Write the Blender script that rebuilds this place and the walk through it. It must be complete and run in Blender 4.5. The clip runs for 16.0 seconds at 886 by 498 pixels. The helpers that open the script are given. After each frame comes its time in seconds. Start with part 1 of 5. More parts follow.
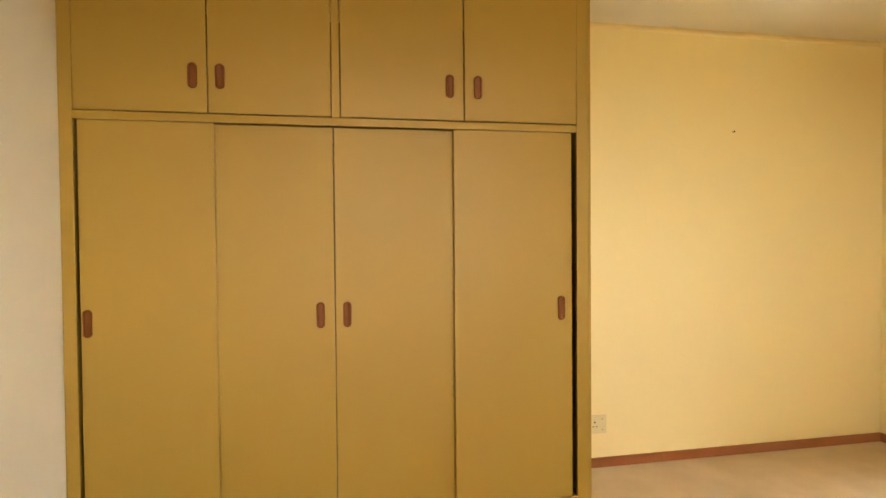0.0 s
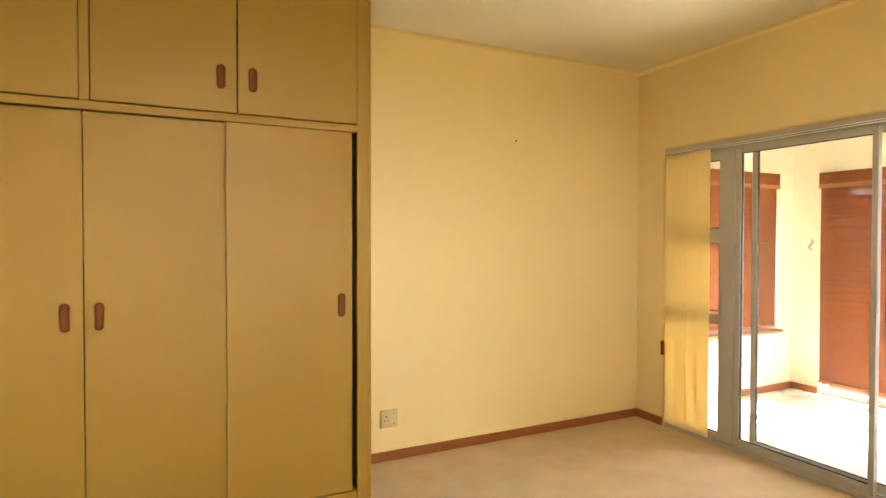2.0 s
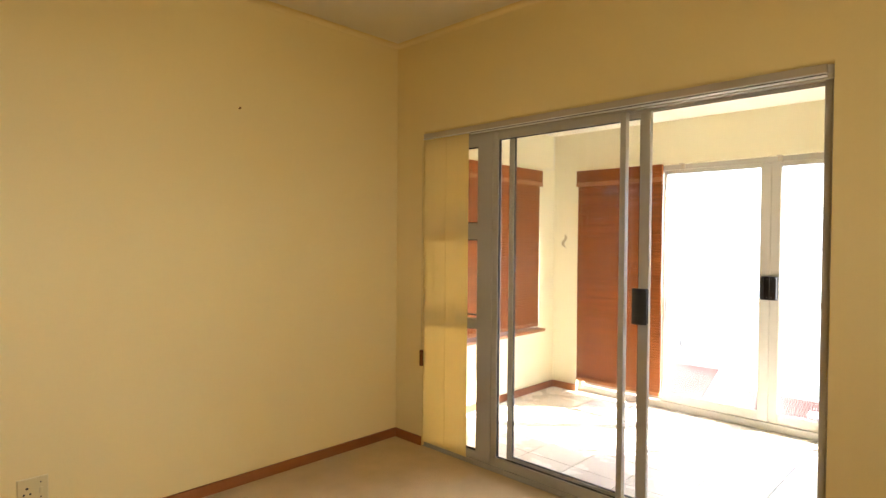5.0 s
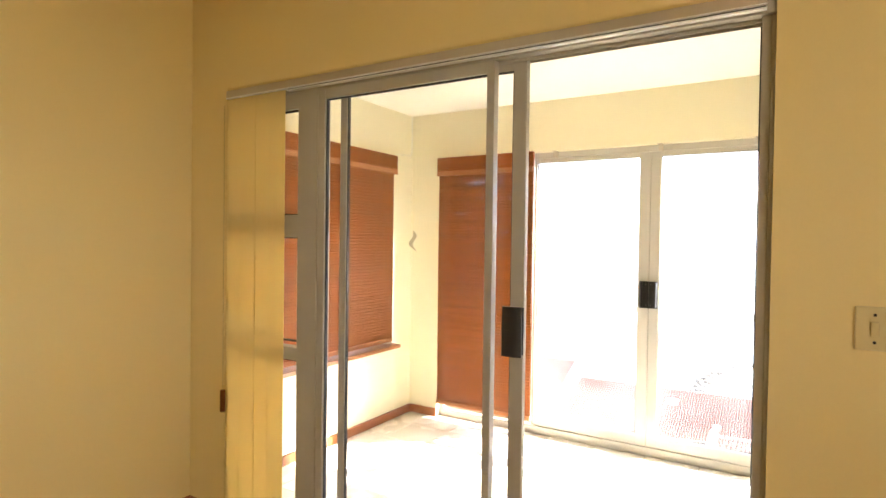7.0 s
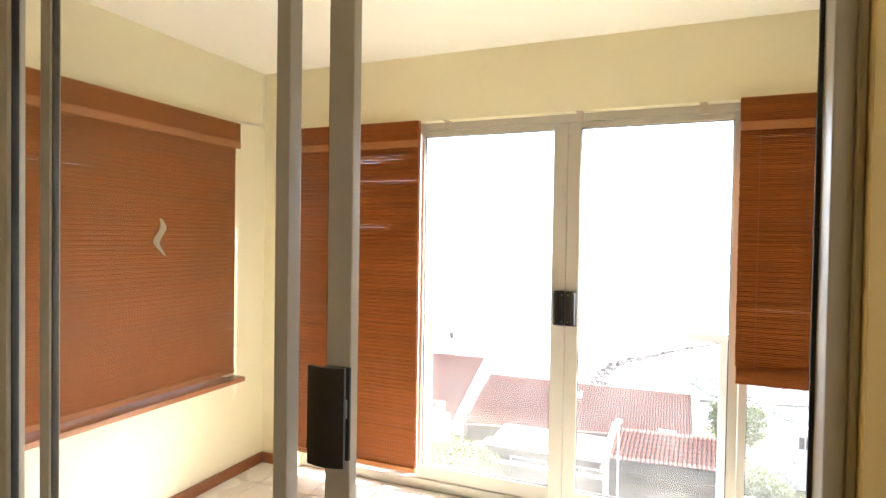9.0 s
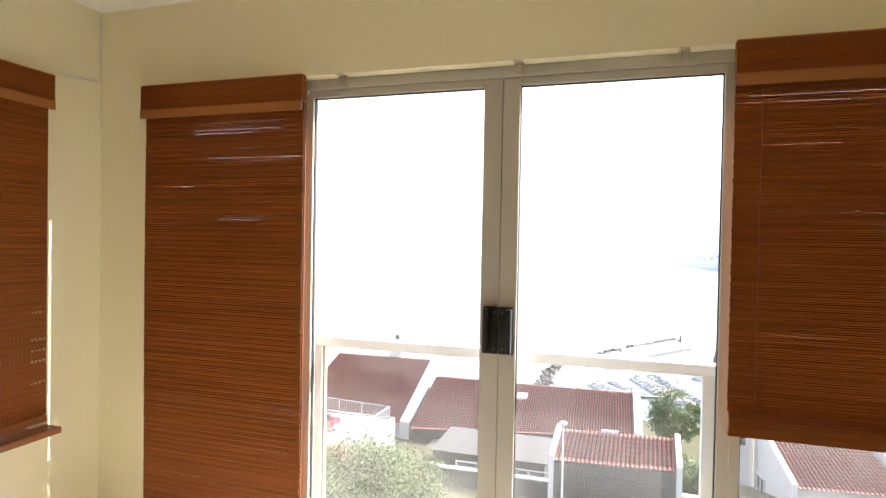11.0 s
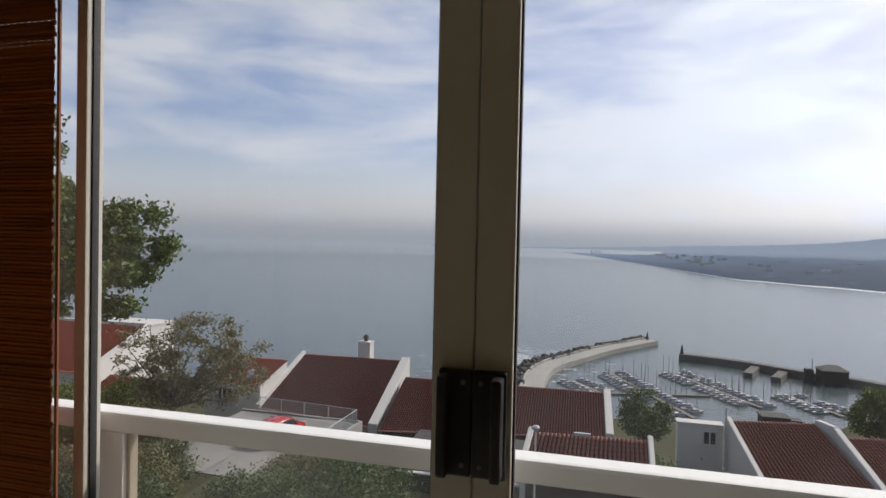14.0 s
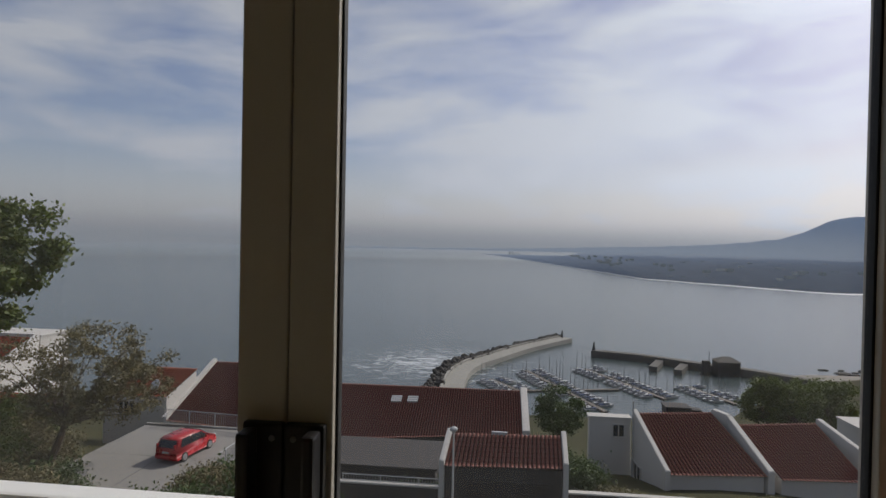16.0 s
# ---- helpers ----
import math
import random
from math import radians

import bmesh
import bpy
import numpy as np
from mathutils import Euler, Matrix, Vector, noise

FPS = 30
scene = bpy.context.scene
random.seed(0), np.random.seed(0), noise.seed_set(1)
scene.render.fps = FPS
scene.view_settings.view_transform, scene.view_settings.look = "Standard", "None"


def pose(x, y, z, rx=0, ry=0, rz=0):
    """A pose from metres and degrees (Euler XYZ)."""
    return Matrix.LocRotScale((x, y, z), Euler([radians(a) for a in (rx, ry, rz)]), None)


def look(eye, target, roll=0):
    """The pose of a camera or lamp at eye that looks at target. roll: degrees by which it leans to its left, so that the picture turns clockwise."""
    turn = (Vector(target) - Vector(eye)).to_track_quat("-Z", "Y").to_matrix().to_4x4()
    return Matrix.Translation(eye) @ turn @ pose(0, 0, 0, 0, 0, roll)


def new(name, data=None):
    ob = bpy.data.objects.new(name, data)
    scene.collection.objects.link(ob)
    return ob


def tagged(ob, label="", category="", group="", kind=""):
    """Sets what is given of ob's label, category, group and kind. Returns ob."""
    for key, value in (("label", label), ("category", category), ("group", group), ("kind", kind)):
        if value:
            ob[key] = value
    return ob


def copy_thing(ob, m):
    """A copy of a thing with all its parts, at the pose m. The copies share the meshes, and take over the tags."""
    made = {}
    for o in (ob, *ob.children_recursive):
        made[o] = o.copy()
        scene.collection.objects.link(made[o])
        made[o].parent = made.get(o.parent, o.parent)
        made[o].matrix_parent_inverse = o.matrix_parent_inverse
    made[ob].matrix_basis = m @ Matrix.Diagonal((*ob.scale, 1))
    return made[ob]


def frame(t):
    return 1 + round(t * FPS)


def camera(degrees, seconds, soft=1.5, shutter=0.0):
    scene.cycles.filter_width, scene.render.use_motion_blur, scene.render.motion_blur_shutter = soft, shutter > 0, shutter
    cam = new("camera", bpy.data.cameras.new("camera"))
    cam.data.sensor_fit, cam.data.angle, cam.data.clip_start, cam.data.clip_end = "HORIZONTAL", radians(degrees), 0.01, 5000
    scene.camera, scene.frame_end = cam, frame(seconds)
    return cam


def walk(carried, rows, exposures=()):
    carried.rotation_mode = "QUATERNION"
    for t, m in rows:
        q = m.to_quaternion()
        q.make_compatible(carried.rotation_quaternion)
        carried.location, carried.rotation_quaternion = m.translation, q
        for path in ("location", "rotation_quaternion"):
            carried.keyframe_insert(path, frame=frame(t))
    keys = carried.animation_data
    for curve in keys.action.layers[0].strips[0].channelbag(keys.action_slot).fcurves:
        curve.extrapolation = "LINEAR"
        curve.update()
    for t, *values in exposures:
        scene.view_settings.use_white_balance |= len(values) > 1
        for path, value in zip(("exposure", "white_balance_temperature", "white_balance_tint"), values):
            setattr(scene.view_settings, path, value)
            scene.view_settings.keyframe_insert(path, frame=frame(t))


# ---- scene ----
LENS = 75.6
PATH = [
    (0, (3.353, -3.813, 1.475), (1.392, -3.427, 1.432), -0.5),
    (0.5, (3.375, -3.795, 1.468), (1.443, -3.28, 1.426), -0.4),
    (1, (3.408, -3.721, 1.45), (1.514, -3.08, 1.414), -0.3),
    (1.5, (3.46, -3.595, 1.452), (1.613, -2.831, 1.414), 0.0),
    (2, (3.484, -3.486, 1.452), (1.69, -2.603, 1.414), 0.1),
    (2.5, (3.469, -3.408, 1.441), (1.729, -2.424, 1.41), 0.2),
    (3, (3.434, -3.308, 1.429), (1.753, -2.225, 1.399), 0.3),
    (3.5, (3.358, -3.158, 1.421), (1.743, -1.978, 1.389), 0.5),
    (4, (3.292, -3.026, 1.42), (1.742, -1.763, 1.387), 0.5),
    (6.5, (2.759, -2.089, 1.427), (1.635, -0.436, 1.39), 0.7),
    (7, (2.667, -1.859, 1.424), (1.627, -0.151, 1.388), 0.8),
    (7.5, (2.569, -1.613, 1.423), (1.616, 0.144, 1.388), 0.9),
    (8, (2.497, -1.376, 1.419), (1.632, 0.427, 1.384), 0.9),
    (8.5, (2.455, -1.099, 1.432), (1.647, 0.73, 1.394), 0.9),
    (9, (2.403, -0.852, 1.42), (1.638, 0.995, 1.382), 0.9),
    (9.5, (2.353, -0.624, 1.426), (1.639, 1.243, 1.387), 1.0),
    (10, (2.34, -0.424, 1.411), (1.68, 1.464, 1.379), 1.0),
    (12.5, (2.17, 0.58, 1.401), (1.608, 2.499, 1.366), 1.2),
    (13, (2.114, 0.785, 1.383), (1.561, 2.707, 1.349), 1.2),
    (13.5, (2.064, 0.965, 1.382), (1.531, 2.892, 1.346), 1.3),
    (14, (2.05, 1.146, 1.376), (1.555, 3.084, 1.341), 1.2),
    (14.5, (2.083, 1.287, 1.387), (1.632, 3.235, 1.353), 1.2),
    (15, (2.108, 1.346, 1.385), (1.717, 3.307, 1.355), 1.1),
    (15.5, (2.14, 1.337, 1.4), (1.827, 3.312, 1.373), 1.1),
    (16, (2.165, 1.326, 1.409), (1.942, 3.314, 1.386), 1.1),
]
EXPOSURES = [
    (0.0, 4.8), (2.0, 4.7), (3.5, 4.2), (4.2, 4.0), (6.3, 4.2), (7.0, 4.25), (8.0, 4.05), (9.0, 3.7), (9.5, 3.55), (10.0, 3.6), (10.3, 3.5), (11.2, 2.6), (12.5, 1.5), (13.0, 0.95), (13.5, 0.5), (14.5, -0.15), (15.5, -0.57), (16.0, -0.4),
]
cam = camera(LENS, 16.0)
walk(cam, [(t, look(eye, target, roll)) for t, eye, target, roll in PATH], EXPOSURES)

# ---- sky and sun ----
SUN_AZ, SUN_EL = 48.0, 42.0
world = bpy.data.worlds.new("sky")
scene.world = world
world.use_nodes = True
wt = world.node_tree
wt.nodes.clear()


def node(tree, kind, **sets):
    n = tree.nodes.new(kind)
    for key, value in sets.items():
        if key == "op":
            n.operation = value
        elif key == "blend":
            n.blend_type = value
            n.data_type = "RGBA"
        else:
            n.inputs[key.replace("_", " ")].default_value = value
    return n


w_out = node(wt, "ShaderNodeOutputWorld")
w_bg = node(wt, "ShaderNodeBackground", Strength=0.11)
w_sky = node(wt, "ShaderNodeTexSky")
w_sky.sky_type = "NISHITA"
w_sky.sun_disc = False
w_sky.sun_elevation, w_sky.sun_rotation = radians(SUN_EL), radians(SUN_AZ)
w_sky.air_density, w_sky.dust_density, w_sky.altitude = 1.0, 2.0, 40
w_tc = node(wt, "ShaderNodeTexCoord")
w_map = node(wt, "ShaderNodeMapping", Scale=(1.3, 1.6, 4.8), Rotation=(0.0, radians(9), 0.0))
w_cl = node(wt, "ShaderNodeTexNoise", Scale=2.7, Detail=8.0, Roughness=0.55, Distortion=0.3)
w_rmp = node(wt, "ShaderNodeValToRGB")
w_rmp.color_ramp.elements[0].position, w_rmp.color_ramp.elements[0].color = 0.38, (0.06, 0.06, 0.06, 1)
w_rmp.color_ramp.elements[1].position, w_rmp.color_ramp.elements[1].color = 0.62, (1.0, 1.0, 1.0, 1)
w_cloudcol = node(wt, "ShaderNodeMix", blend="MULTIPLY")
w_cloudcol.inputs[0].default_value = 1.0
w_lum = node(wt, "ShaderNodeRGBToBW")
w_mix = node(wt, "ShaderNodeMix", blend="MIX")
wt.links.new(w_tc.outputs["Generated"], w_map.inputs["Vector"])
wt.links.new(w_map.outputs[0], w_cl.inputs["Vector"])
wt.links.new(w_cl.outputs["Fac"], w_rmp.inputs[0])
wt.links.new(w_sky.outputs[0], w_lum.inputs[0])
w_even = node(wt, "ShaderNodeMath", op="MULTIPLY_ADD")
w_even.inputs[1].default_value, w_even.inputs[2].default_value = 0.95, 1.9
wt.links.new(w_lum.outputs[0], w_even.inputs[0])
# clouds thin and brighten away from the hazy horizon
w_up = node(wt, "ShaderNodeMapRange")
w_up.inputs[1].default_value, w_up.inputs[2].default_value = 0.0, 0.30
w_up.inputs[3].default_value, w_up.inputs[4].default_value = 0.76, 1.16
w_lit = node(wt, "ShaderNodeMath", op="MULTIPLY")
wt.links.new(w_even.outputs[0], w_lit.inputs[0])
wt.links.new(w_up.outputs[0], w_lit.inputs[1])
wt.links.new(w_lit.outputs[0], w_cloudcol.inputs[6])
w_cloudcol.inputs[7].default_value = (0.94, 1.0, 1.13, 1)
# sea haze thickens towards the horizon
w_sep = node(wt, "ShaderNodeSeparateXYZ")
w_haze = node(wt, "ShaderNodeMapRange")
w_haze.inputs[1].default_value, w_haze.inputs[2].default_value = 0.0, 0.15
w_haze.inputs[3].default_value, w_haze.inputs[4].default_value = 1.0, 0.0
w_max = node(wt, "ShaderNodeMath", op="MAXIMUM")
wt.links.new(w_tc.outputs["Generated"], w_sep.inputs[0])
wt.links.new(w_sep.outputs[2], w_haze.inputs[0])
wt.links.new(w_sep.outputs[2], w_up.inputs[0])
wt.links.new(w_rmp.outputs[0], w_max.inputs[0])
wt.links.new(w_haze.outputs[0], w_max.inputs[1])
wt.links.new(w_max.outputs[0], w_mix.inputs[0])
w_deep = node(wt, "ShaderNodeMix", blend="MULTIPLY")
w_deep.inputs[0].default_value, w_deep.inputs[7].default_value = 1.0, (1.04, 0.98, 1.07, 1)
wt.links.new(w_sky.outputs[0], w_deep.inputs[6])
wt.links.new(w_deep.outputs[2], w_mix.inputs[6])
wt.links.new(w_cloudcol.outputs[2], w_mix.inputs[7])
wt.links.new(w_mix.outputs[2], w_bg.inputs[0])
wt.links.new(w_bg.outputs[0], w_out.inputs[0])

sun = new("sun", bpy.data.lights.new("sun", "SUN"))
sun.data.energy, sun.data.angle, sun.data.color = 3.0, radians(0.8), (1.0, 0.94, 0.84)
sun_way = Vector((math.sin(radians(SUN_AZ)) * math.cos(radians(SUN_EL)),
                  math.cos(radians(SUN_AZ)) * math.cos(radians(SUN_EL)), math.sin(radians(SUN_EL))))
# added fill lamp that brightens the bedroom, set in an unseen east window
fill_lamp = new("window_daylight", bpy.data.lights.new("window_daylight", "AREA"))
fill_lamp.data.shape, fill_lamp.data.size, fill_lamp.data.size_y = "RECTANGLE", 2.3, 1.2
fill_lamp.data.energy, fill_lamp.data.color = 2.0, (1.0, 0.83, 0.55)
fill_lamp.matrix_world = look((4.78, -2.9, 1.95), (0, -2.9, 2.25))
sun.matrix_world = look(sun_way * 40, (0, 0, 0))


# ---- materials ----
def surface(name, colour, rough=0.5, metal=0.0, vary=0.10, big=1.5, fine=60.0, bump=0.15, stretch=(1, 1, 1),
            translucent=0.0, tint=None, spec=0.5, coords="Object", depth=0.002):
    m = bpy.data.materials.new(name)
    m.use_nodes = True
    t = m.node_tree
    b = t.nodes["Principled BSDF"]
    tc = node(t, "ShaderNodeTexCoord")
    info = node(t, "ShaderNodeObjectInfo")
    mp = node(t, "ShaderNodeMapping", Scale=stretch)
    off = node(t, "ShaderNodeVectorMath", op="SCALE")
    off.inputs[0].default_value = (13.0, 7.0, 5.0)
    t.links.new(info.outputs["Random"], off.inputs["Scale"])
    t.links.new(off.outputs[0], mp.inputs["Location"])
    t.links.new(tc.outputs[coords], mp.inputs["Vector"])
    n1 = node(t, "ShaderNodeTexNoise", Scale=big, Detail=4.0)
    n2 = node(t, "ShaderNodeTexNoise", Scale=fine, Detail=3.0)
    t.links.new(mp.outputs[0], n1.inputs["Vector"])
    t.links.new(mp.outputs[0], n2.inputs["Vector"])
    dark = [c * (1 - vary * 1.5) for c in colour]
    light = [min(1.0, c * (1 + vary)) for c in (tint or colour)]
    r1 = node(t, "ShaderNodeMix", blend="MIX")
    r1.inputs[6].default_value, r1.inputs[7].default_value = (*dark, 1), (*light, 1)
    add = node(t, "ShaderNodeMath", op="ADD")
    half1 = node(t, "ShaderNodeMath", op="MULTIPLY")
    half1.inputs[1].default_value = 0.6
    half2 = node(t, "ShaderNodeMath", op="MULTIPLY")
    half2.inputs[1].default_value = 0.4
    t.links.new(n1.outputs["Fac"], half1.inputs[0])
    t.links.new(n2.outputs["Fac"], half2.inputs[0])
    t.links.new(half1.outputs[0], add.inputs[0])
    t.links.new(half2.outputs[0], add.inputs[1])
    t.links.new(add.outputs[0], r1.inputs[0])
    t.links.new(r1.outputs[2], b.inputs["Base Color"])
    rr = node(t, "ShaderNodeMapRange")
    rr.inputs[3].default_value, rr.inputs[4].default_value = max(0.02, rough - 0.1), min(1.0, rough + 0.1)
    t.links.new(n1.outputs["Fac"], rr.inputs[0])
    t.links.new(rr.outputs[0], b.inputs["Roughness"])
    b.inputs["Metallic"].default_value = metal
    b.inputs["Specular IOR Level"].default_value = spec
    if bump:
        bp = node(t, "ShaderNodeBump", Strength=bump, Distance=depth)
        t.links.new(n2.outputs["Fac"], bp.inputs["Height"])
        t.links.new(bp.outputs[0], b.inputs["Normal"])
    if translucent:
        out = t.nodes["Material Output"]
        tr = node(t, "ShaderNodeBsdfTranslucent")
        t.links.new(r1.outputs[2], tr.inputs["Color"])
        mx = node(t, "ShaderNodeMixShader", Fac=translucent)
        t.links.new(b.outputs[0], mx.inputs[1])
        t.links.new(tr.outputs[0], mx.inputs[2])
        t.links.new(mx.outputs[0], out.inputs[0])
    return m


def pane_glass(name, dirt=0.02, tint=(1, 1, 1)):
    m = bpy.data.materials.new(name)
    m.use_nodes = True
    t = m.node_tree
    t.nodes.clear()
    out = node(t, "ShaderNodeOutputMaterial")
    clear = node(t, "ShaderNodeBsdfTransparent", Color=(*tint, 1))
    gloss = node(t, "ShaderNodeBsdfGlossy", Roughness=0.02)
    fr = node(t, "ShaderNodeLayerWeight", Blend=0.5)
    power = node(t, "ShaderNodeMath", op="POWER")
    power.inputs[1].default_value = 5.0
    scale = node(t, "ShaderNodeMath", op="MULTIPLY_ADD")
    scale.inputs[1].default_value, scale.inputs[2].default_value = 0.9, 0.025
    mx = node(t, "ShaderNodeMixShader")
    t.links.new(fr.outputs["Facing"], power.inputs[0])
    t.links.new(power.outputs[0], scale.inputs[0])
    t.links.new(scale.outputs[0], mx.inputs[0])
    t.links.new(clear.outputs[0], mx.inputs[1])
    t.links.new(gloss.outputs[0], mx.inputs[2])
    film = node(t, "ShaderNodeBsdfDiffuse", Color=(0.8, 0.8, 0.78, 1))
    mx2 = node(t, "ShaderNodeMixShader")
    tc = node(t, "ShaderNodeTexCoord")
    ns = node(t, "ShaderNodeTexNoise", Scale=2.2, Detail=6.0, Roughness=0.6)
    mr = node(t, "ShaderNodeMapRange")
    mr.inputs[1].default_value, mr.inputs[2].default_value = 0.4, 0.75
    mr.inputs[3].default_value, mr.inputs[4].default_value = dirt * 0.4, dirt * 2.0
    t.links.new(tc.outputs["Object"], ns.inputs["Vector"])
    t.links.new(ns.outputs["Fac"], mr.inputs[0])
    t.links.new(mr.outputs[0], mx2.inputs[0])
    t.links.new(mx.outputs[0], mx2.inputs[1])
    # translucent share of the film adds a bright veil that imitates lens glare
    lit = node(t, "ShaderNodeBsdfTranslucent", Color=(0.8, 0.8, 0.78, 1))
    both = node(t, "ShaderNodeMixShader", Fac=0.6)
    t.links.new(film.outputs[0], both.inputs[1])
    t.links.new(lit.outputs[0], both.inputs[2])
    t.links.new(both.outputs[0], mx2.inputs[2])
    t.links.new(mx2.outputs[0], out.inputs[0])
    return m


M_WALL = surface("cream wall paint", (0.74, 0.572, 0.245), 0.6, vary=0.03, big=1.2, fine=140, bump=0.12)
# sun room paints: paler, and lightened further to make up for missing light
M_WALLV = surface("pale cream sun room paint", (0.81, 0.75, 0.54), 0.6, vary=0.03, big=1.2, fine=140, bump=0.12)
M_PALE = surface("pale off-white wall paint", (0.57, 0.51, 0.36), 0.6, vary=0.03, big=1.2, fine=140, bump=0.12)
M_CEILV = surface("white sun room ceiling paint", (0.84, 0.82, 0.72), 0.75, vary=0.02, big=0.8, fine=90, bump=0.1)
M_CEIL = surface("off-white ceiling paint", (0.80, 0.74, 0.58), 0.75, vary=0.02, big=0.8, fine=90, bump=0.1)
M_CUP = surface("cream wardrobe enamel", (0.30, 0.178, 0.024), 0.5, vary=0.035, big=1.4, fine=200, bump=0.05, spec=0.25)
M_CUPIN = surface("dark wardrobe inside", (0.08, 0.05, 0.025), 0.8, vary=0.1)
M_HANDLE = surface("varnished cherry wood", (0.15, 0.046, 0.010), 0.45, vary=0.2, big=6, fine=60, stretch=(1, 1, 0.15), bump=0.1, spec=0.12)
M_SKIRT = surface("varnished meranti skirting", (0.28, 0.088, 0.018), 0.45, vary=0.22, big=5, fine=80, stretch=(1, 0.12, 1), bump=0.1)
M_SKIRT_X = surface("varnished meranti skirting along", (0.28, 0.088, 0.018), 0.45, vary=0.22, big=5, fine=80, stretch=(0.12, 1, 1), bump=0.1)
M_CARPET = surface("beige cut-pile carpet", (0.66, 0.49, 0.28), 0.95, vary=0.22, big=5.0, fine=320, bump=0.9, spec=0.1, depth=0.006)
M_TILE = surface("glazed cream floor tile", (0.74, 0.71, 0.63), 0.26, vary=0.06, big=4, fine=40, bump=0.03)
M_GROUT = surface("grey tile grout", (0.42, 0.38, 0.31), 0.9, vary=0.1)
M_ALU = surface("pale anodised aluminium", (0.40, 0.36, 0.285), 0.38, vary=0.04, big=3, fine=120, bump=0.05)
M_ALUW = surface("white powder-coated aluminium", (0.49, 0.46, 0.405), 0.4, vary=0.04, big=3, fine=120, bump=0.05)
M_ALUD = surface("dull brushed aluminium", (0.50, 0.43, 0.33), 0.4, metal=0.4, vary=0.05, stretch=(1, 1, 0.1))
M_GASKET = surface("black rubber gasket", (0.02, 0.02, 0.02), 0.7, vary=0.1)
M_BLACK = surface("black moulded plastic", (0.012, 0.011, 0.012), 0.42, vary=0.1, fine=300, bump=0.1)
M_STEEL = surface("dark steel screw", (0.2, 0.2, 0.2), 0.4, metal=1.0)
M_BAMBOO = surface("red-brown bamboo reeds", (0.28, 0.083, 0.020), 0.6, vary=0.55, big=3, fine=25, stretch=(0.5, 0.5, 18), bump=0.2, translucent=0.05, spec=0.08)
M_BAMBOOT = surface("red-brown bamboo band", (0.37, 0.13, 0.036), 0.55, vary=0.2, big=3, fine=60, stretch=(0.3, 0.3, 20), bump=0.15)
M_THREAD = surface("brown blind thread", (0.24, 0.08, 0.03), 0.8)
M_SLAT = surface("yellow woven blind fabric", (0.84, 0.69, 0.33), 0.8, vary=0.04, big=3, fine=140, stretch=(1.5, 1, 0.03), bump=0.3, translucent=0.44)
M_PLATE = surface("cream moulded plastic plate", (0.60, 0.475, 0.22), 0.35, vary=0.03, bump=0.0)
M_HOLE = surface("dark socket hole", (0.02, 0.015, 0.01), 0.8)
M_SILL = surface("varnished wooden sill", (0.30, 0.12, 0.045), 0.35, vary=0.2, big=5, fine=70, stretch=(1, 0.12, 1))
M_GLASS = pane_glass("clear glass", 0.004)
M_GLASSOUT = pane_glass("salt-filmed glass", 0.018)
M_STICKER = surface("pale vinyl sticker", (0.42, 0.36, 0.24), 0.6, translucent=0.3)
M_LAMPW = surface("white enamelled lamp ring", (0.78, 0.78, 0.74), 0.35, vary=0.03)
M_LAMPG = surface("grey lamp reflector", (0.35, 0.34, 0.30), 0.3, metal=0.6)
M_RAIL = surface("white painted rail", (0.78, 0.78, 0.76), 0.42, vary=0.05, big=4, fine=90, bump=0.08)


# ---- mesh helpers ----
def finish(name, bm, mats, parent=None, smooth=False):
    me = bpy.data.meshes.new(name)
    bmesh.ops.recalc_face_normals(bm, faces=bm.faces)
    bm.to_mesh(me)
    bm.free()
    for m in (mats if isinstance(mats, (list, tuple)) else [mats]):
        me.materials.append(m)
    if smooth:
        for p in me.polygons:
            p.use_smooth = True
    ob = new(name, me)
    if parent:
        ob.parent = parent
    return ob


def add_box(bm, a, b, bevel=0.0, mat=0, turn=None):
    m = Matrix.LocRotScale([(p + q) / 2 for p, q in zip(a, b)], None, [q - p for p, q in zip(a, b)])
    if turn is not None:
        m = turn @ m
    r = bmesh.ops.create_cube(bm, size=1, matrix=m)
    faces = {f for v in r["verts"] for f in v.link_faces}
    for f in faces:
        f.material_index = mat
    if bevel:
        edges = list({e for v in r["verts"] for e in v.link_edges})
        out = bmesh.ops.bevel(bm, geom=edges, offset=bevel, segments=2, affect="EDGES", profile=0.6)
        for f in out["faces"]:
            f.material_index = mat


def add_cyl(bm, p, q, r1, r2=None, n=10, mat=0, caps=True):
    p, q = Vector(p), Vector(q)
    d = q - p
    m = Matrix.Translation((p + q) / 2) @ d.to_track_quat("Z", "Y").to_matrix().to_4x4()
    r = bmesh.ops.create_cone(bm, cap_ends=caps, segments=n, radius1=r1, radius2=r1 if r2 is None else r2, depth=d.length, matrix=m)
    for f in {f for v in r["verts"] for f in v.link_faces}:
        f.material_index = mat


def boxes(name, items, mats, parent=None, bevel=0.003):
    """One mesh of several boxes: (corner, corner) or (corner, corner, material index)."""
    bm = bmesh.new()
    for it in items:
        add_box(bm, it[0], it[1], bevel, it[2] if len(it) > 2 else 0)
    return finish(name, bm, mats, parent)


def empty(name, at=(0, 0, 0)):
    ob = new(name)
    ob.location = at
    ob.empty_display_size = 0.1
    return ob


def structure(ob, label, category="wall"):
    return tagged(ob, label, category, kind="structure")


def pane(name, a, b, mat, parent):
    ob = boxes(name, [(a, b)], mat, parent, 0)
    ob.visible_shadow = False
    return ob


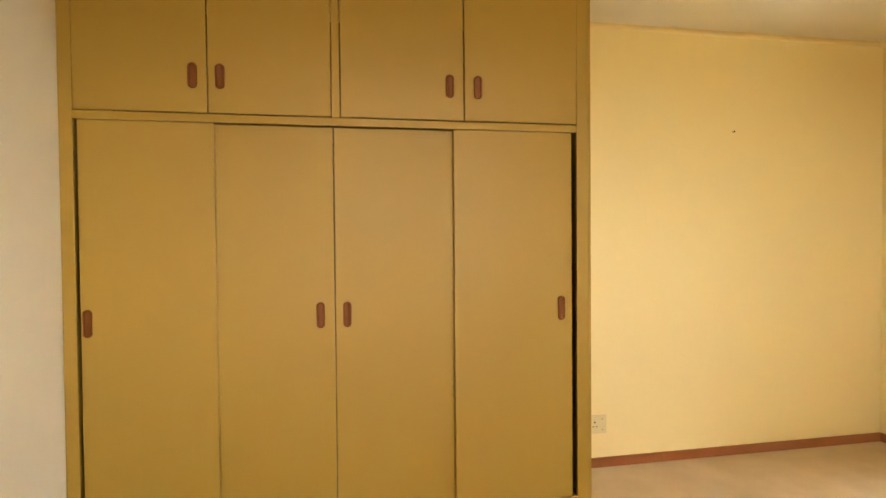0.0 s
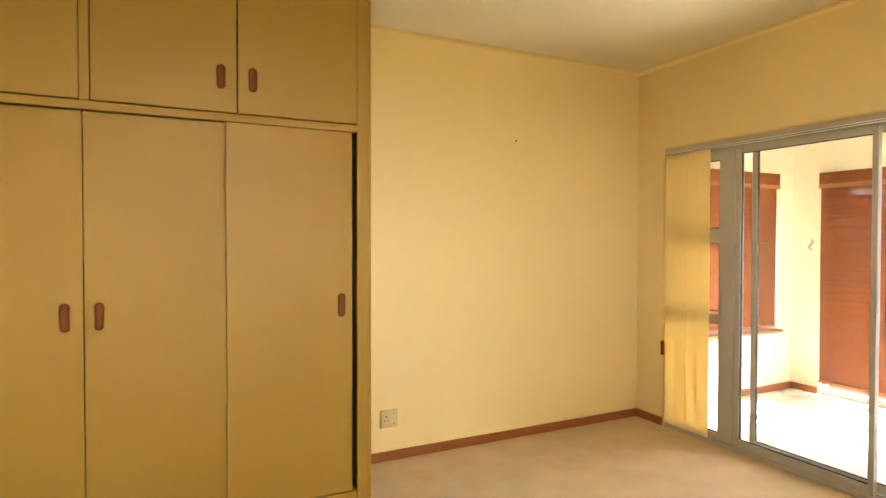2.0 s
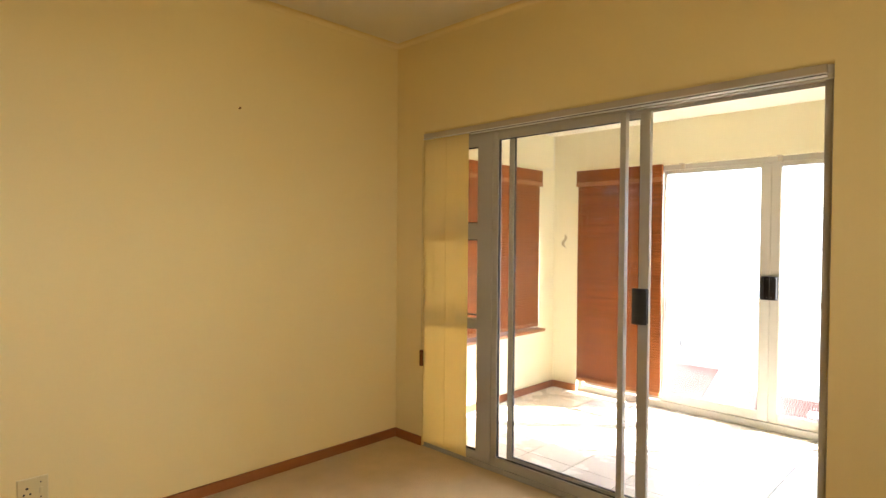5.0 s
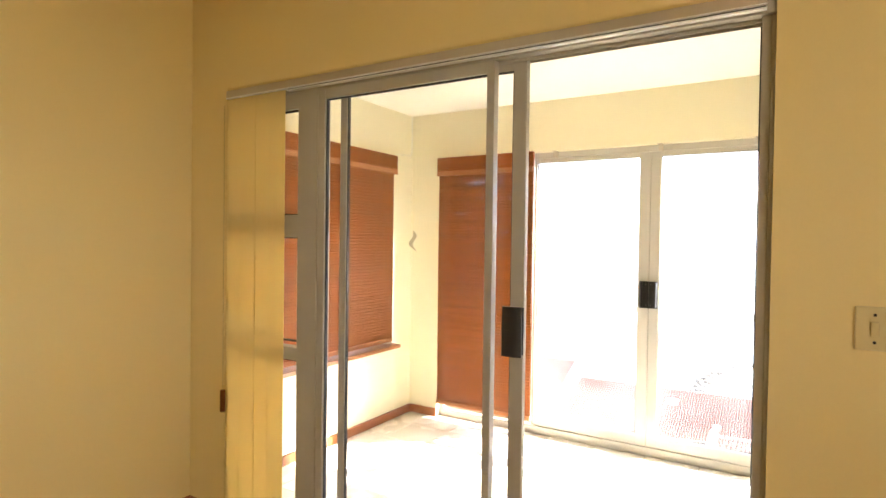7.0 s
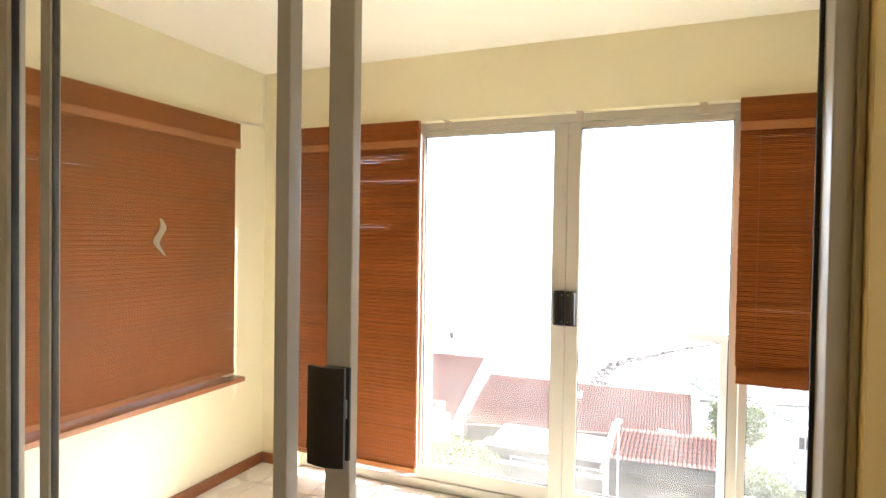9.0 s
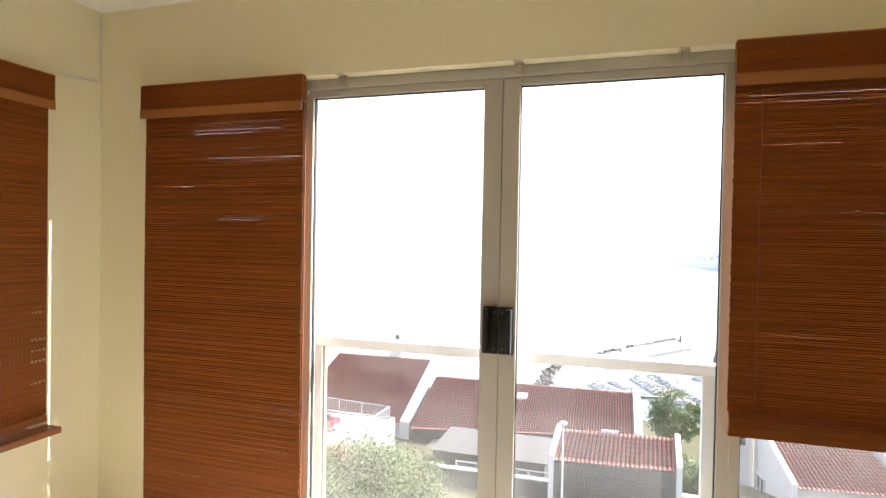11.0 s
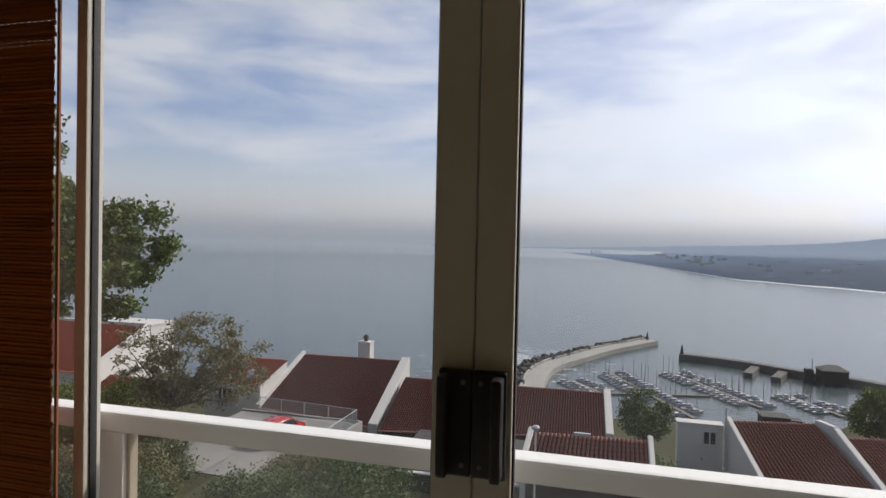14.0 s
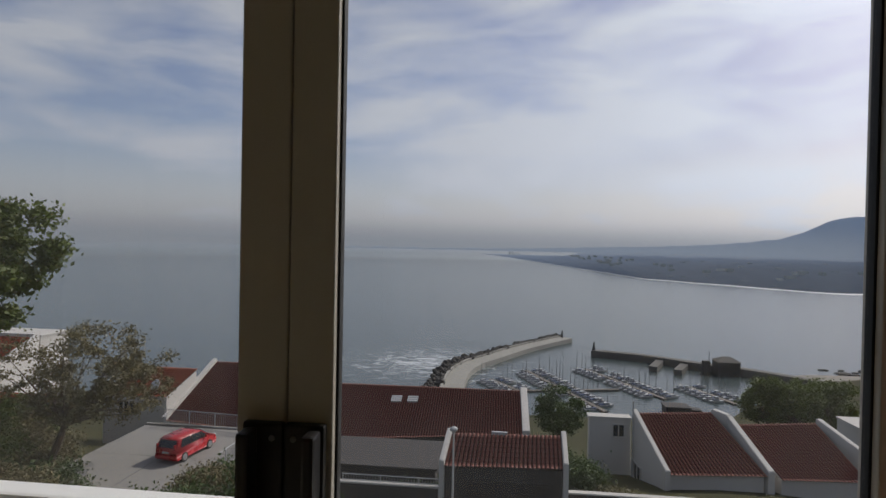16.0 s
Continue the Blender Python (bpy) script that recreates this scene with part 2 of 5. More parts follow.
# ---- the bedroom and the sun room ----
EAST, SOUTH, BED_H, VER_H = 4.7, -4.964, 2.80, 2.42
VER_E, OUT_Y = 3.76, 2.02
DOOR_L, DOOR_R, DOOR_T = 0.279, 2.620, 2.136
OUT_L, OUT_R, OUT_T = 0.285, 3.465, 2.06
WIN_A, WIN_B, WIN_Z0, WIN_Z1 = 0.36, 1.70, 0.60, 2.0

structure(boxes("floor_bedroom", [((-0.2, SOUTH - 0.2, -0.15), (EAST + 0.2, 0.0, 0.0))], M_CARPET, None, 0), "beige cut-pile carpet floor of the bedroom", "carpet floor")
floor_v = structure(boxes("floor_sunroom", [((-0.2, 0.0, -0.16), (VER_E + 0.2, 2.23, -0.012))], M_GROUT, None, 0), "cream tiled floor of the sun room", "tiled floor")


def coved_ceiling(name, x0, x1, y0, y1, z, r, mat):
    bm = bmesh.new()
    add_box(bm, (x0 - 0.2, y0 - 0.2 if y0 < -1 else y0, z), (x1 + 0.2, y1, z + 0.12))
    rings = []
    for k in range(7):
        a = k / 6 * math.pi / 2
        ins, down = r * (1 - math.cos(a)), r * (1 - math.sin(a))
        rings.append([bm.verts.new((x, y, z - 0.001 - down)) for x, y in
                      ((x0 + ins, y0 + ins), (x1 - ins, y0 + ins), (x1 - ins, y1 - ins), (x0 + ins, y1 - ins))])
    for p, q in zip(rings, rings[1:]):
        for i in range(4):
            f = bm.faces.new((p[i], p[(i + 1) % 4], q[(i + 1) % 4], q[i]))
            f.smooth, f.material_index = True, 1
    return finish(name, bm, [mat, M_WALL])


structure(coved_ceiling("ceiling_bedroom", 0, EAST, SOUTH, 0, BED_H, 0.03, M_CEIL), "off-white plastered bedroom ceiling with coved edge", "ceiling")
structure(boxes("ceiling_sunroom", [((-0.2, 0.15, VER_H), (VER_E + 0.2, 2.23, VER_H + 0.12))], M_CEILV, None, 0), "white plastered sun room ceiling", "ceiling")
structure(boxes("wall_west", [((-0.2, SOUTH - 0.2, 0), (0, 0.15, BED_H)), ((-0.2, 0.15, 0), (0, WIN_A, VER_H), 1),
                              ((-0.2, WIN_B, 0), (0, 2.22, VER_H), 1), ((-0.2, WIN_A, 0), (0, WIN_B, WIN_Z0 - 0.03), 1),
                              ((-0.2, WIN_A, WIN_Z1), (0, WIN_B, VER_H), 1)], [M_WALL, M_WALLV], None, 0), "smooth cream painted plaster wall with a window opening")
structure(boxes("wall_south", [((0, SOUTH - 0.2, 0), (EAST, SOUTH, BED_H))], M_PALE, None, 0), "smooth pale painted plaster wall beside the wardrobe")
# opening added out of view for the bedroom fill lamp
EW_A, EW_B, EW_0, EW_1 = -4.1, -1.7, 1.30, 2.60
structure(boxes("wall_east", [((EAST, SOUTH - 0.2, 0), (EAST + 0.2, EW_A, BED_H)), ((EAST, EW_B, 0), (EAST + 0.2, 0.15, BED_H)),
                              ((EAST, EW_A, 0), (EAST + 0.2, EW_B, EW_0)), ((EAST, EW_A, EW_1), (EAST + 0.2, EW_B, BED_H))], M_WALL, None, 0), "smooth cream painted plaster wall with an added unseen window")


bm = bmesh.new()
add_box(bm, (0, 0, 0), (DOOR_L, 0.15, BED_H))
add_box(bm, (DOOR_R, 0, 0), (EAST, 0.15, BED_H))
add_box(bm, (DOOR_L, 0, DOOR_T), (DOOR_R, 0.15, BED_H))
bmesh.ops.remove_doubles(bm, verts=bm.verts, dist=1e-4)
rim = [e for e in bm.edges if all(abs(v.co.y) < 1e-4 for v in e.verts) and
       ((all(abs(v.co.x - DOOR_R) < 1e-3 for v in e.verts) and max(v.co.z for v in e.verts) < 2.2) or
        (all(abs(v.co.z - DOOR_T) < 1e-3 for v in e.verts) and max(v.co.x for v in e.verts) < DOOR_R + 0.01))]
bmesh.ops.bevel(bm, geom=rim, offset=0.018, segments=4, affect="EDGES", profile=0.5)
structure(finish("wall_north", bm, M_WALL), "cream painted plaster wall round the sliding door opening")
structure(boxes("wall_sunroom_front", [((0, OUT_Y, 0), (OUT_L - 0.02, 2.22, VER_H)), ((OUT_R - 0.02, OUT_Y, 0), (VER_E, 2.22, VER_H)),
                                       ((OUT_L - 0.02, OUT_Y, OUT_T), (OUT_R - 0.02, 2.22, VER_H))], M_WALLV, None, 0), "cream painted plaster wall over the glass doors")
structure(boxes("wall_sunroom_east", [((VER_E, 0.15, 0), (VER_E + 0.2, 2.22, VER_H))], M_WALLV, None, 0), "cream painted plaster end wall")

# skirting boards
SK, ST = 0.062, 0.016


def skirting(name, a, b, mat):
    return structure(boxes(name, [(a, b)], mat, None, 0.004), "varnished reddish wooden skirting board along the wall", "baseboard")


skirting("baseboard_west", (0, -2.49, 0), (ST, 0, SK), M_SKIRT)
skirting("baseboard_north_left", (ST, -ST, 0), (DOOR_L - 0.006, 0, SK), M_SKIRT_X)
skirting("baseboard_north_right", (DOOR_R + 0.006, -ST, 0), (EAST, 0, SK), M_SKIRT_X)
skirting("baseboard_south", (0.62, SOUTH, 0), (EAST, SOUTH + ST, SK), M_SKIRT_X)
skirting("baseboard_sunroom_west", (0, 0.15, -0.004), (ST, OUT_Y - ST, SK), M_SKIRT)
skirting("baseboard_sunroom_front", (0, OUT_Y - ST, -0.004), (OUT_L - 0.022, OUT_Y, SK), M_SKIRT_X)
skirting("baseboard_sunroom_south", (DOOR_R + 0.02, 0.15, -0.004), (VER_E, 0.15 + ST, SK), M_SKIRT_X)


# ---- the built-in wardrobe ----
def oval_cup(name, w, h, at, parent, proud=0.006):
    """A routed wooden pull: a raised oval rim round a hollow."""
    bm = bmesh.new()
    r = w / 2
    loops = []
    for scale, x in ((1.0, 0.0), (1.0, proud * 0.6), (0.9, proud), (0.66, proud), (0.55, proud * 0.2), (0.5, proud * 0.1)):
        ring = []
        for k in range(20):
            a = 2 * math.pi * k / 20
            rr = r * scale
            y, z = rr * math.cos(a), rr * math.sin(a) + math.copysign(h / 2 - r, math.sin(a) + 1e-9)
            ring.append(bm.verts.new((x, y, z)))
        loops.append(ring)
    for p, q in zip(loops, loops[1:]):
        for k in range(20):
            bm.faces.new((p[k], p[(k + 1) % 20], q[(k + 1) % 20], q[k]))
    bm.faces.new(loops[-1])
    ob = finish(name, bm, M_HANDLE, parent, smooth=True)
    ob.location = at
    return tagged(ob, "reddish wooden recessed oval pull")


W_Y0, W_Y1, W_X = SOUTH, -2.504, 0.60
wardrobe = tagged(empty("built_in_wardrobe", (0, W_Y0, 0)), "cream enamelled built-in wardrobe with sliding doors and top cupboards", "wardrobe")


def in_wardrobe(ob):
    ob.parent = wardrobe
    ob.matrix_parent_inverse = Matrix.Translation((0, -W_Y0, 0))
    return ob


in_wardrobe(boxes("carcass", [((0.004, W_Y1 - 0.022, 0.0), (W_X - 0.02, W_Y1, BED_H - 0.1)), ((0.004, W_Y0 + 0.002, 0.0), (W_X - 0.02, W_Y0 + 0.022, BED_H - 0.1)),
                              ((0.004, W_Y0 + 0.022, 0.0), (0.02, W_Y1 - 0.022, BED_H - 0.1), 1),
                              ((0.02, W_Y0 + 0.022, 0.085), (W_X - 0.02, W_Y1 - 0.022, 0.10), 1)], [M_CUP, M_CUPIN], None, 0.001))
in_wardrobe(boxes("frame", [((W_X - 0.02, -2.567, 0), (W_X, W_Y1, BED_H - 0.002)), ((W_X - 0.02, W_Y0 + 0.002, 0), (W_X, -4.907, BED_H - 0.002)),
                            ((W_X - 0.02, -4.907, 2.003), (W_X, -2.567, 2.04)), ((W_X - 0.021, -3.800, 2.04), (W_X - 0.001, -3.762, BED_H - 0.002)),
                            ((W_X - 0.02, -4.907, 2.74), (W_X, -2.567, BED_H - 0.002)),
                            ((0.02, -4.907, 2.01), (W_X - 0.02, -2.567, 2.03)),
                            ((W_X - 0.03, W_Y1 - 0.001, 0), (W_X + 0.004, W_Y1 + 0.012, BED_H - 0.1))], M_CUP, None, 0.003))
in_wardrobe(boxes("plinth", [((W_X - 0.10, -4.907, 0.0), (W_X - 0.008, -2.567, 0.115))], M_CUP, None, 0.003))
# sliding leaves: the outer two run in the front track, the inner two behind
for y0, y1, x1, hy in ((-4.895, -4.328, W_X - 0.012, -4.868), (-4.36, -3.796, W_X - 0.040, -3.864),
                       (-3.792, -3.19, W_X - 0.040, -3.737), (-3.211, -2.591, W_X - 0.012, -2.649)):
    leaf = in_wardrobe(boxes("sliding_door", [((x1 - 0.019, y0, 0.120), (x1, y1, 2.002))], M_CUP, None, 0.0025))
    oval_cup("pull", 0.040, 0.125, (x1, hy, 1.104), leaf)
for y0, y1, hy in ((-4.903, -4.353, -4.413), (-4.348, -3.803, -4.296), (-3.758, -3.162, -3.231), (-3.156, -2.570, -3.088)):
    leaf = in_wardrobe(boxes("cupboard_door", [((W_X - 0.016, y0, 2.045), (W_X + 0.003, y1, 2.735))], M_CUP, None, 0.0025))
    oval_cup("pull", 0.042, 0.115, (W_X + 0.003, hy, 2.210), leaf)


# ---- electrical plates ----
def wall_plate(name, label, w, h, m, holes, rocker):
    e = tagged(empty(name), label, "wall plate")
    boxes("plate", [((-w / 2, -0.009, -h / 2), (w / 2, 0, h / 2))], M_PLATE, e, 0.004)
    for x, z, r in holes:
        bm = bmesh.new()
        add_cyl(bm, (x, -0.011, z), (x, -0.008, z), r, n=12)
        tagged(finish("hole", bm, M_HOLE, e), "dark socket hole")
    for x, z, rw, rh in rocker:
        bm = bmesh.new()
        add_box(bm, (x - rw / 2, -0.015, z - rh / 2), (x + rw / 2, -0.008, z + rh / 2), 0.002, turn=Matrix.Rotation(radians(4), 4, "X"))
        finish("rocker", bm, M_PLATE, e)
    e.matrix_world = m
    return e


wall_plate("wall_socket", "cream three-pin wall socket with a switch above the skirting", 0.118, 0.118, pose(0.0, -2.162, 0.275, 0, 0, 90),
           [(-0.022, 0.014, 0.0055), (-0.034, -0.012, 0.0045), (-0.010, -0.012, 0.0045), (0.030, 0.032, 0.003), (0.030, -0.034, 0.003)], [(0.030, -0.002, 0.012, 0.026)])
wall_plate("light_switch", "cream rocker light switch on the wall beside the sliding door", 0.085, 0.115, pose(2.858, 0.0, 1.205),
           [(0, 0.036, 0.004), (0, -0.036, 0.004)], [(0, 0, 0.018, 0.038)])
bm = bmesh.new()
add_cyl(bm, (0.0, -1.19, 2.15), (0.014, -1.19, 2.152), 0.0035, 0.003, 8)
add_cyl(bm, (0.013, -1.19, 2.152), (0.017, -1.19, 2.153), 0.006, 0.006, 8)
tagged(finish("picture_nail", bm, M_HANDLE), "small brown picture nail in the cream wall", "nail")

# ---- the aluminium sliding door between bedroom and sun room ----
door = tagged(empty("sliding_door", (DOOR_L, 0, 0)), "white aluminium sliding glass door, pushed half open", "sliding door")


def in_door(ob):
    ob.parent = door
    ob.matrix_parent_inverse = Matrix.Translation((-DOOR_L, 0, 0))
    return ob


HEAD = 2.078
in_door(boxes("frame", [((DOOR_L, 0.012, HEAD), (DOOR_R, 0.095, DOOR_T - 0.002)), ((DOOR_L + 0.002, 0.012, 0.0), (DOOR_L + 0.04, 0.095, HEAD)),
                        ((2.583, 0.030, 0.0), (DOOR_R - 0.012, 0.095, HEAD)), ((2.608, 0.024, 0.0), (DOOR_R - 0.001, 0.10, HEAD)), ((0.768, 0.010, 0.035), (0.872, 0.080, HEAD)),
                        ((DOOR_L + 0.04, 0.004, 0.001), (2.583, 0.130, 0.030)), ((DOOR_L + 0.04, 0.045, 0.03), (2.583, 0.049, 0.045)),
                        ((0.874, 0.049, HEAD - 0.012), (2.583, 0.053, HEAD)), ((0.874, 0.084, HEAD - 0.012), (2.583, 0.088, HEAD))], M_ALU, None, 0.003))
in_door(boxes("brush_seal", [((2.577, 0.088, 0.03), (2.583, 0.094, HEAD - 0.002))], M_GASKET, None, 0))
in_door(boxes("side_light", [((0.32, 0.02, 1.421), (0.768, 0.07, 1.523)), ((0.32, 0.02, 0.855), (0.768, 0.07, 0.915)),
                             ((0.32, 0.02, 0.03), (0.768, 0.07, 0.075)), ((0.32, 0.02, 2.005), (0.768, 0.07, HEAD)), ((0.746, 0.018, 0.075), (0.767, 0.072, 2.005))], M_ALU, None, 0.003))
for z0, z1 in ((0.075, 0.855), (0.938, 1.421), (1.523, 2.005)):
    in_door(boxes("gasket", [((0.740, 0.035, z0), (0.746, 0.052, z1)), ((0.32, 0.035, z0), (0.740, 0.052, z0 + 0.006)), ((0.32, 0.035, z1 - 0.006), (0.740, 0.052, z1))], M_GASKET, None, 0))
    in_door(pane("pane", (0.325, 0.042, z0 + 0.004), (0.742, 0.046, z1 - 0.004), M_GLASS, None))


def glazed_leaf(name, x0, x1, y0, y1, z0, z1, sl, sr, top, bottom, glass, fix, stiles=M_ALU):
    fix(boxes(name, [((x0, y0, z0), (x0 + sl, y1, z1)), ((x1 - sr, y0, z0), (x1, y1, z1)),
                     ((x0 + sl, y0 + 0.001, z0), (x1 - sr, y1 - 0.001, z0 + bottom)), ((x0 + sl, y0 + 0.001, z1 - top), (x1 - sr, y1 - 0.001, z1))], stiles, None, 0.003))
    ym = (y0 + y1) / 2
    fix(boxes("gasket", [((x0 + sl, ym - 0.008, z0 + bottom), (x0 + sl + 0.0035, ym + 0.008, z1 - top)), ((x1 - sr - 0.0035, ym - 0.008, z0 + bottom), (x1 - sr, ym + 0.008, z1 - top)),
                         ((x0 + sl + 0.0035, ym - 0.008, z1 - top - 0.0035), (x1 - sr - 0.0035, ym + 0.008, z1 - top)),
                         ((x0 + sl + 0.0035, ym - 0.008, z0 + bottom), (x1 - sr - 0.0035, ym + 0.008, z0 + bottom + 0.0035))], M_GASKET, None, 0))
    fix(pane("pane", (x0 + sl + 0.002, ym - 0.003, z0 + bottom + 0.002), (x1 - sr - 0.002, ym + 0.003, z1 - top - 0.002), glass, None))


glazed_leaf("fixed_leaf", 0.874, 1.737, 0.011, 0.048, 0.031, HEAD - 0.002, 0.040, 0.031, 0.047, 0.055, M_GLASS, in_door)
glazed_leaf("sliding_leaf", 0.966, 1.846, 0.055, 0.082, 0.046, HEAD - 0.004, 0.036, 0.053, 0.034, 0.050, M_GLASS, in_door)


def pull_handle(name, x0, x1, y, z0, z1, fix):
    """A black moulded pull: back plate on the stile, two feet and a wide curved grip that stands off towards the glass."""
    bm = bmesh.new()
    add_box(bm, (x1 - 0.050, y - 0.008, z0 + 0.004), (x1 - 0.004, y, z1 - 0.004), 0.003)
    for a, b in ((z0 + 0.002, z0 + 0.026), (z1 - 0.026, z1 - 0.002)):
        add_box(bm, (x1 - 0.052, y - 0.034, a), (x1 - 0.012, y - 0.006, b), 0.004)
    secs = []
    for k in range(9):
        u = k / 8
        x, f = x0 + (x1 - x0) * u, y - 0.030 - 0.012 * math.sin(math.pi * (0.12 + 0.80 * u))
        secs.append([bm.verts.new(p) for p in ((x, f, z0), (x, f, z1), (x, f + 0.007, z1), (x, f + 0.007, z0))])
    for p, q in zip(secs, secs[1:]):
        for i in range(4):
            bm.faces.new((p[i], p[(i + 1) % 4], q[(i + 1) % 4], q[i]))
    bm.faces.new(secs[0])
    bm.faces.new(secs[-1])
    ob = fix(finish(name, bm, M_BLACK))
    return tagged(ob, "black moulded plastic pull handle")


pull_handle("handle", 1.776, 1.853, 0.055, 1.002, 1.183, in_door)
in_door(boxes("lock", [((1.8415, 0.040, 1.085), (1.8455, 0.056, 1.12))], M_STEEL, None, 0.002))
# pale vinyl squiggle stuck on the pane
bm = bmesh.new()
prev = None
for k in range(15):
    a = k / 14
    c = Vector((1.350 + 0.012 * math.sin(a * 7.5) * (0.6 + 0.6 * a), 0.0685, 1.454 - 0.082 * a))
    wd = 0.003 + 0.008 * math.sin(math.pi * min(1, a * 1.05)) ** 0.8
    cur = (bm.verts.new(c + Vector((-wd, 0, 0))), bm.verts.new(c + Vector((wd, 0, 0))))
    if prev:
        bm.faces.new((prev[0], prev[1], cur[1], cur[0]))
    prev = cur
tagged(finish("window_sticker", bm, M_STICKER), "small pale curled vinyl sticker on the door glass", "sticker")

# vertical fabric blind, drawn to the side of the opening
vblind = tagged(empty("vertical_blind", (DOOR_L, -0.02, 0)), "yellow fabric vertical blind stacked at the side of the sliding door", "vertical blind")


def in_vblind(ob):
    ob.parent = vblind
    ob.matrix_parent_inverse = Matrix.Translation((-DOOR_L, 0.02, 0))
    return ob


in_vblind(boxes("head_rail", [((DOOR_L + 0.004, -0.010, 2.099), (DOOR_R - 0.024, 0.010, DOOR_T - 0.003)), ((DOOR_L + 0.004, -0.014, 2.094), (DOOR_R - 0.024, 0.010, 2.099), 1),
                              ((0.70, -0.006, 2.089), (DOOR_R - 0.028, 0.008, 2.094), 2), ((0.70, -0.012, 2.084), (DOOR_R - 0.024, 0.010, 2.089), 1)], [M_ALUD, M_RAIL, M_GASKET], None, 0.001))
for k in range(4):
    bm = bmesh.new()
    t = Matrix.Translation((0.345 + 0.098 * k, -0.009 - 0.0016 * (k % 2), 0)) @ Matrix.Rotation(radians(-0.6), 4, "Z")
    cols = []
    for i in range(7):
        u = (i / 6 - 0.5) * 0.108
        cols.append([bm.verts.new(t @ Vector((u, 0.0015 * math.cos(u / 0.108 * math.pi) + s, z))) for z in (0.035, 2.090) for s in (0, 0.0012)])
    for p, q in zip(cols, cols[1:]):
        bm.faces.new((p[0], q[0], q[2], p[2]))
        bm.faces.new((p[1], p[3], q[3], q[1]))
        bm.faces.new((p[0], p[1], q[1], q[0]))
        bm.faces.new((p[2], q[2], q[3], p[3]))
    for p in (cols[0], cols[-1]):
        bm.faces.new((p[0], p[2], p[3], p[1]))
    in_vblind(finish("slat", bm, M_SLAT))
bm = bmesh.new()
for k in range(110):
    z = 2.05 - k * 0.0128
    r = bmesh.ops.create_icosphere(bm, subdivisions=1, radius=0.0032, matrix=Matrix.Translation((DOOR_L + 0.012, -0.026, z)))
add_cyl(bm, (DOOR_L + 0.012, -0.026, 2.06), (DOOR_L + 0.012, -0.026, 0.64), 0.0012, n=6)
in_vblind(finish("bead_chain", bm, M_PLATE))
in_vblind(boxes("cord_weight", [((DOOR_L + 0.002, -0.036, 0.555), (DOOR_L + 0.022, -0.016, 0.665))], M_HANDLE, None, 0.005))


# ---- the outer glass doors ----
outer = tagged(empty("glass_doors", (OUT_L, OUT_Y, 0)), "white aluminium four-panel sliding glass doors, closed", "glass doors")


def in_outer(ob):
    ob.parent = outer
    ob.matrix_parent_inverse = Matrix.Translation((-OUT_L, -OUT_Y, 0))
    return ob


in_outer(boxes("frame", [((OUT_L, 2.012, 2.006), (OUT_R, 2.112, 2.046)), ((OUT_L + 0.002, 2.012, -0.0115), (OUT_L + 0.035, 2.112, 2.006)),
                         ((OUT_R - 0.035, 2.012, -0.0115), (OUT_R - 0.002, 2.112, 2.006)), ((OUT_L + 0.035, 2.008, -0.0115), (OUT_R - 0.035, 2.116, 0.045)),
                         ((OUT_L + 0.035, 2.066, 0.045), (OUT_R - 0.035, 2.070, 0.06))], M_ALUW, None, 0.003))
glazed_leaf("fixed_leaf", OUT_L + 0.036, 1.040, 2.074, 2.106, 0.046, 2.004, 0.03, 0.034, 0.04, 0.05, M_GLASSOUT, in_outer, M_ALUW)
glazed_leaf("fixed_leaf", 2.692, OUT_R - 0.036, 2.074, 2.106, 0.046, 2.004, 0.034, 0.03, 0.04, 0.05, M_GLASSOUT, in_outer, M_ALUW)
glazed_leaf("sliding_leaf", 1.070, 1.8885, 2.020, 2.062, 0.046, 2.004, 0.020, 0.071, 0.030, 0.075, M_GLASSOUT, in_outer, M_ALUW)
glazed_leaf("sliding_leaf", 1.8905, 2.684, 2.020, 2.062, 0.046, 2.004, 0.064, 0.040, 0.030, 0.075, M_GLASSOUT, in_outer, M_ALUW)


def flush_handle(x0, x1, flip):
    bm = bmesh.new()
    add_box(bm, (x0, 2.006, 0.970), (x1, 2.0205, 1.148), 0.004)
    a = x0 + 0.004 if flip else x1 - 0.022
    add_box(bm, (a, 1.975, 0.976), (a + 0.018, 2.008, 1.142), 0.005)
    ob = in_outer(finish("handle", bm, M_BLACK))
    tagged(ob, "black moulded plastic pull handle")
    bm = bmesh.new()
    xs = x1 - 0.014 if flip else x0 + 0.014
    for z in (0.990, 1.128):
        add_cyl(bm, (xs, 2.0035, z), (xs, 2.0065, z), 0.0042, n=10)
    in_outer(finish("screw", bm, M_STEEL))


outer.location = (OUT_L - 0.0205, OUT_Y + 0.06, 0.012)
flush_handle(1.832, 1.8885, True)
flush_handle(1.8905, 1.947, False)
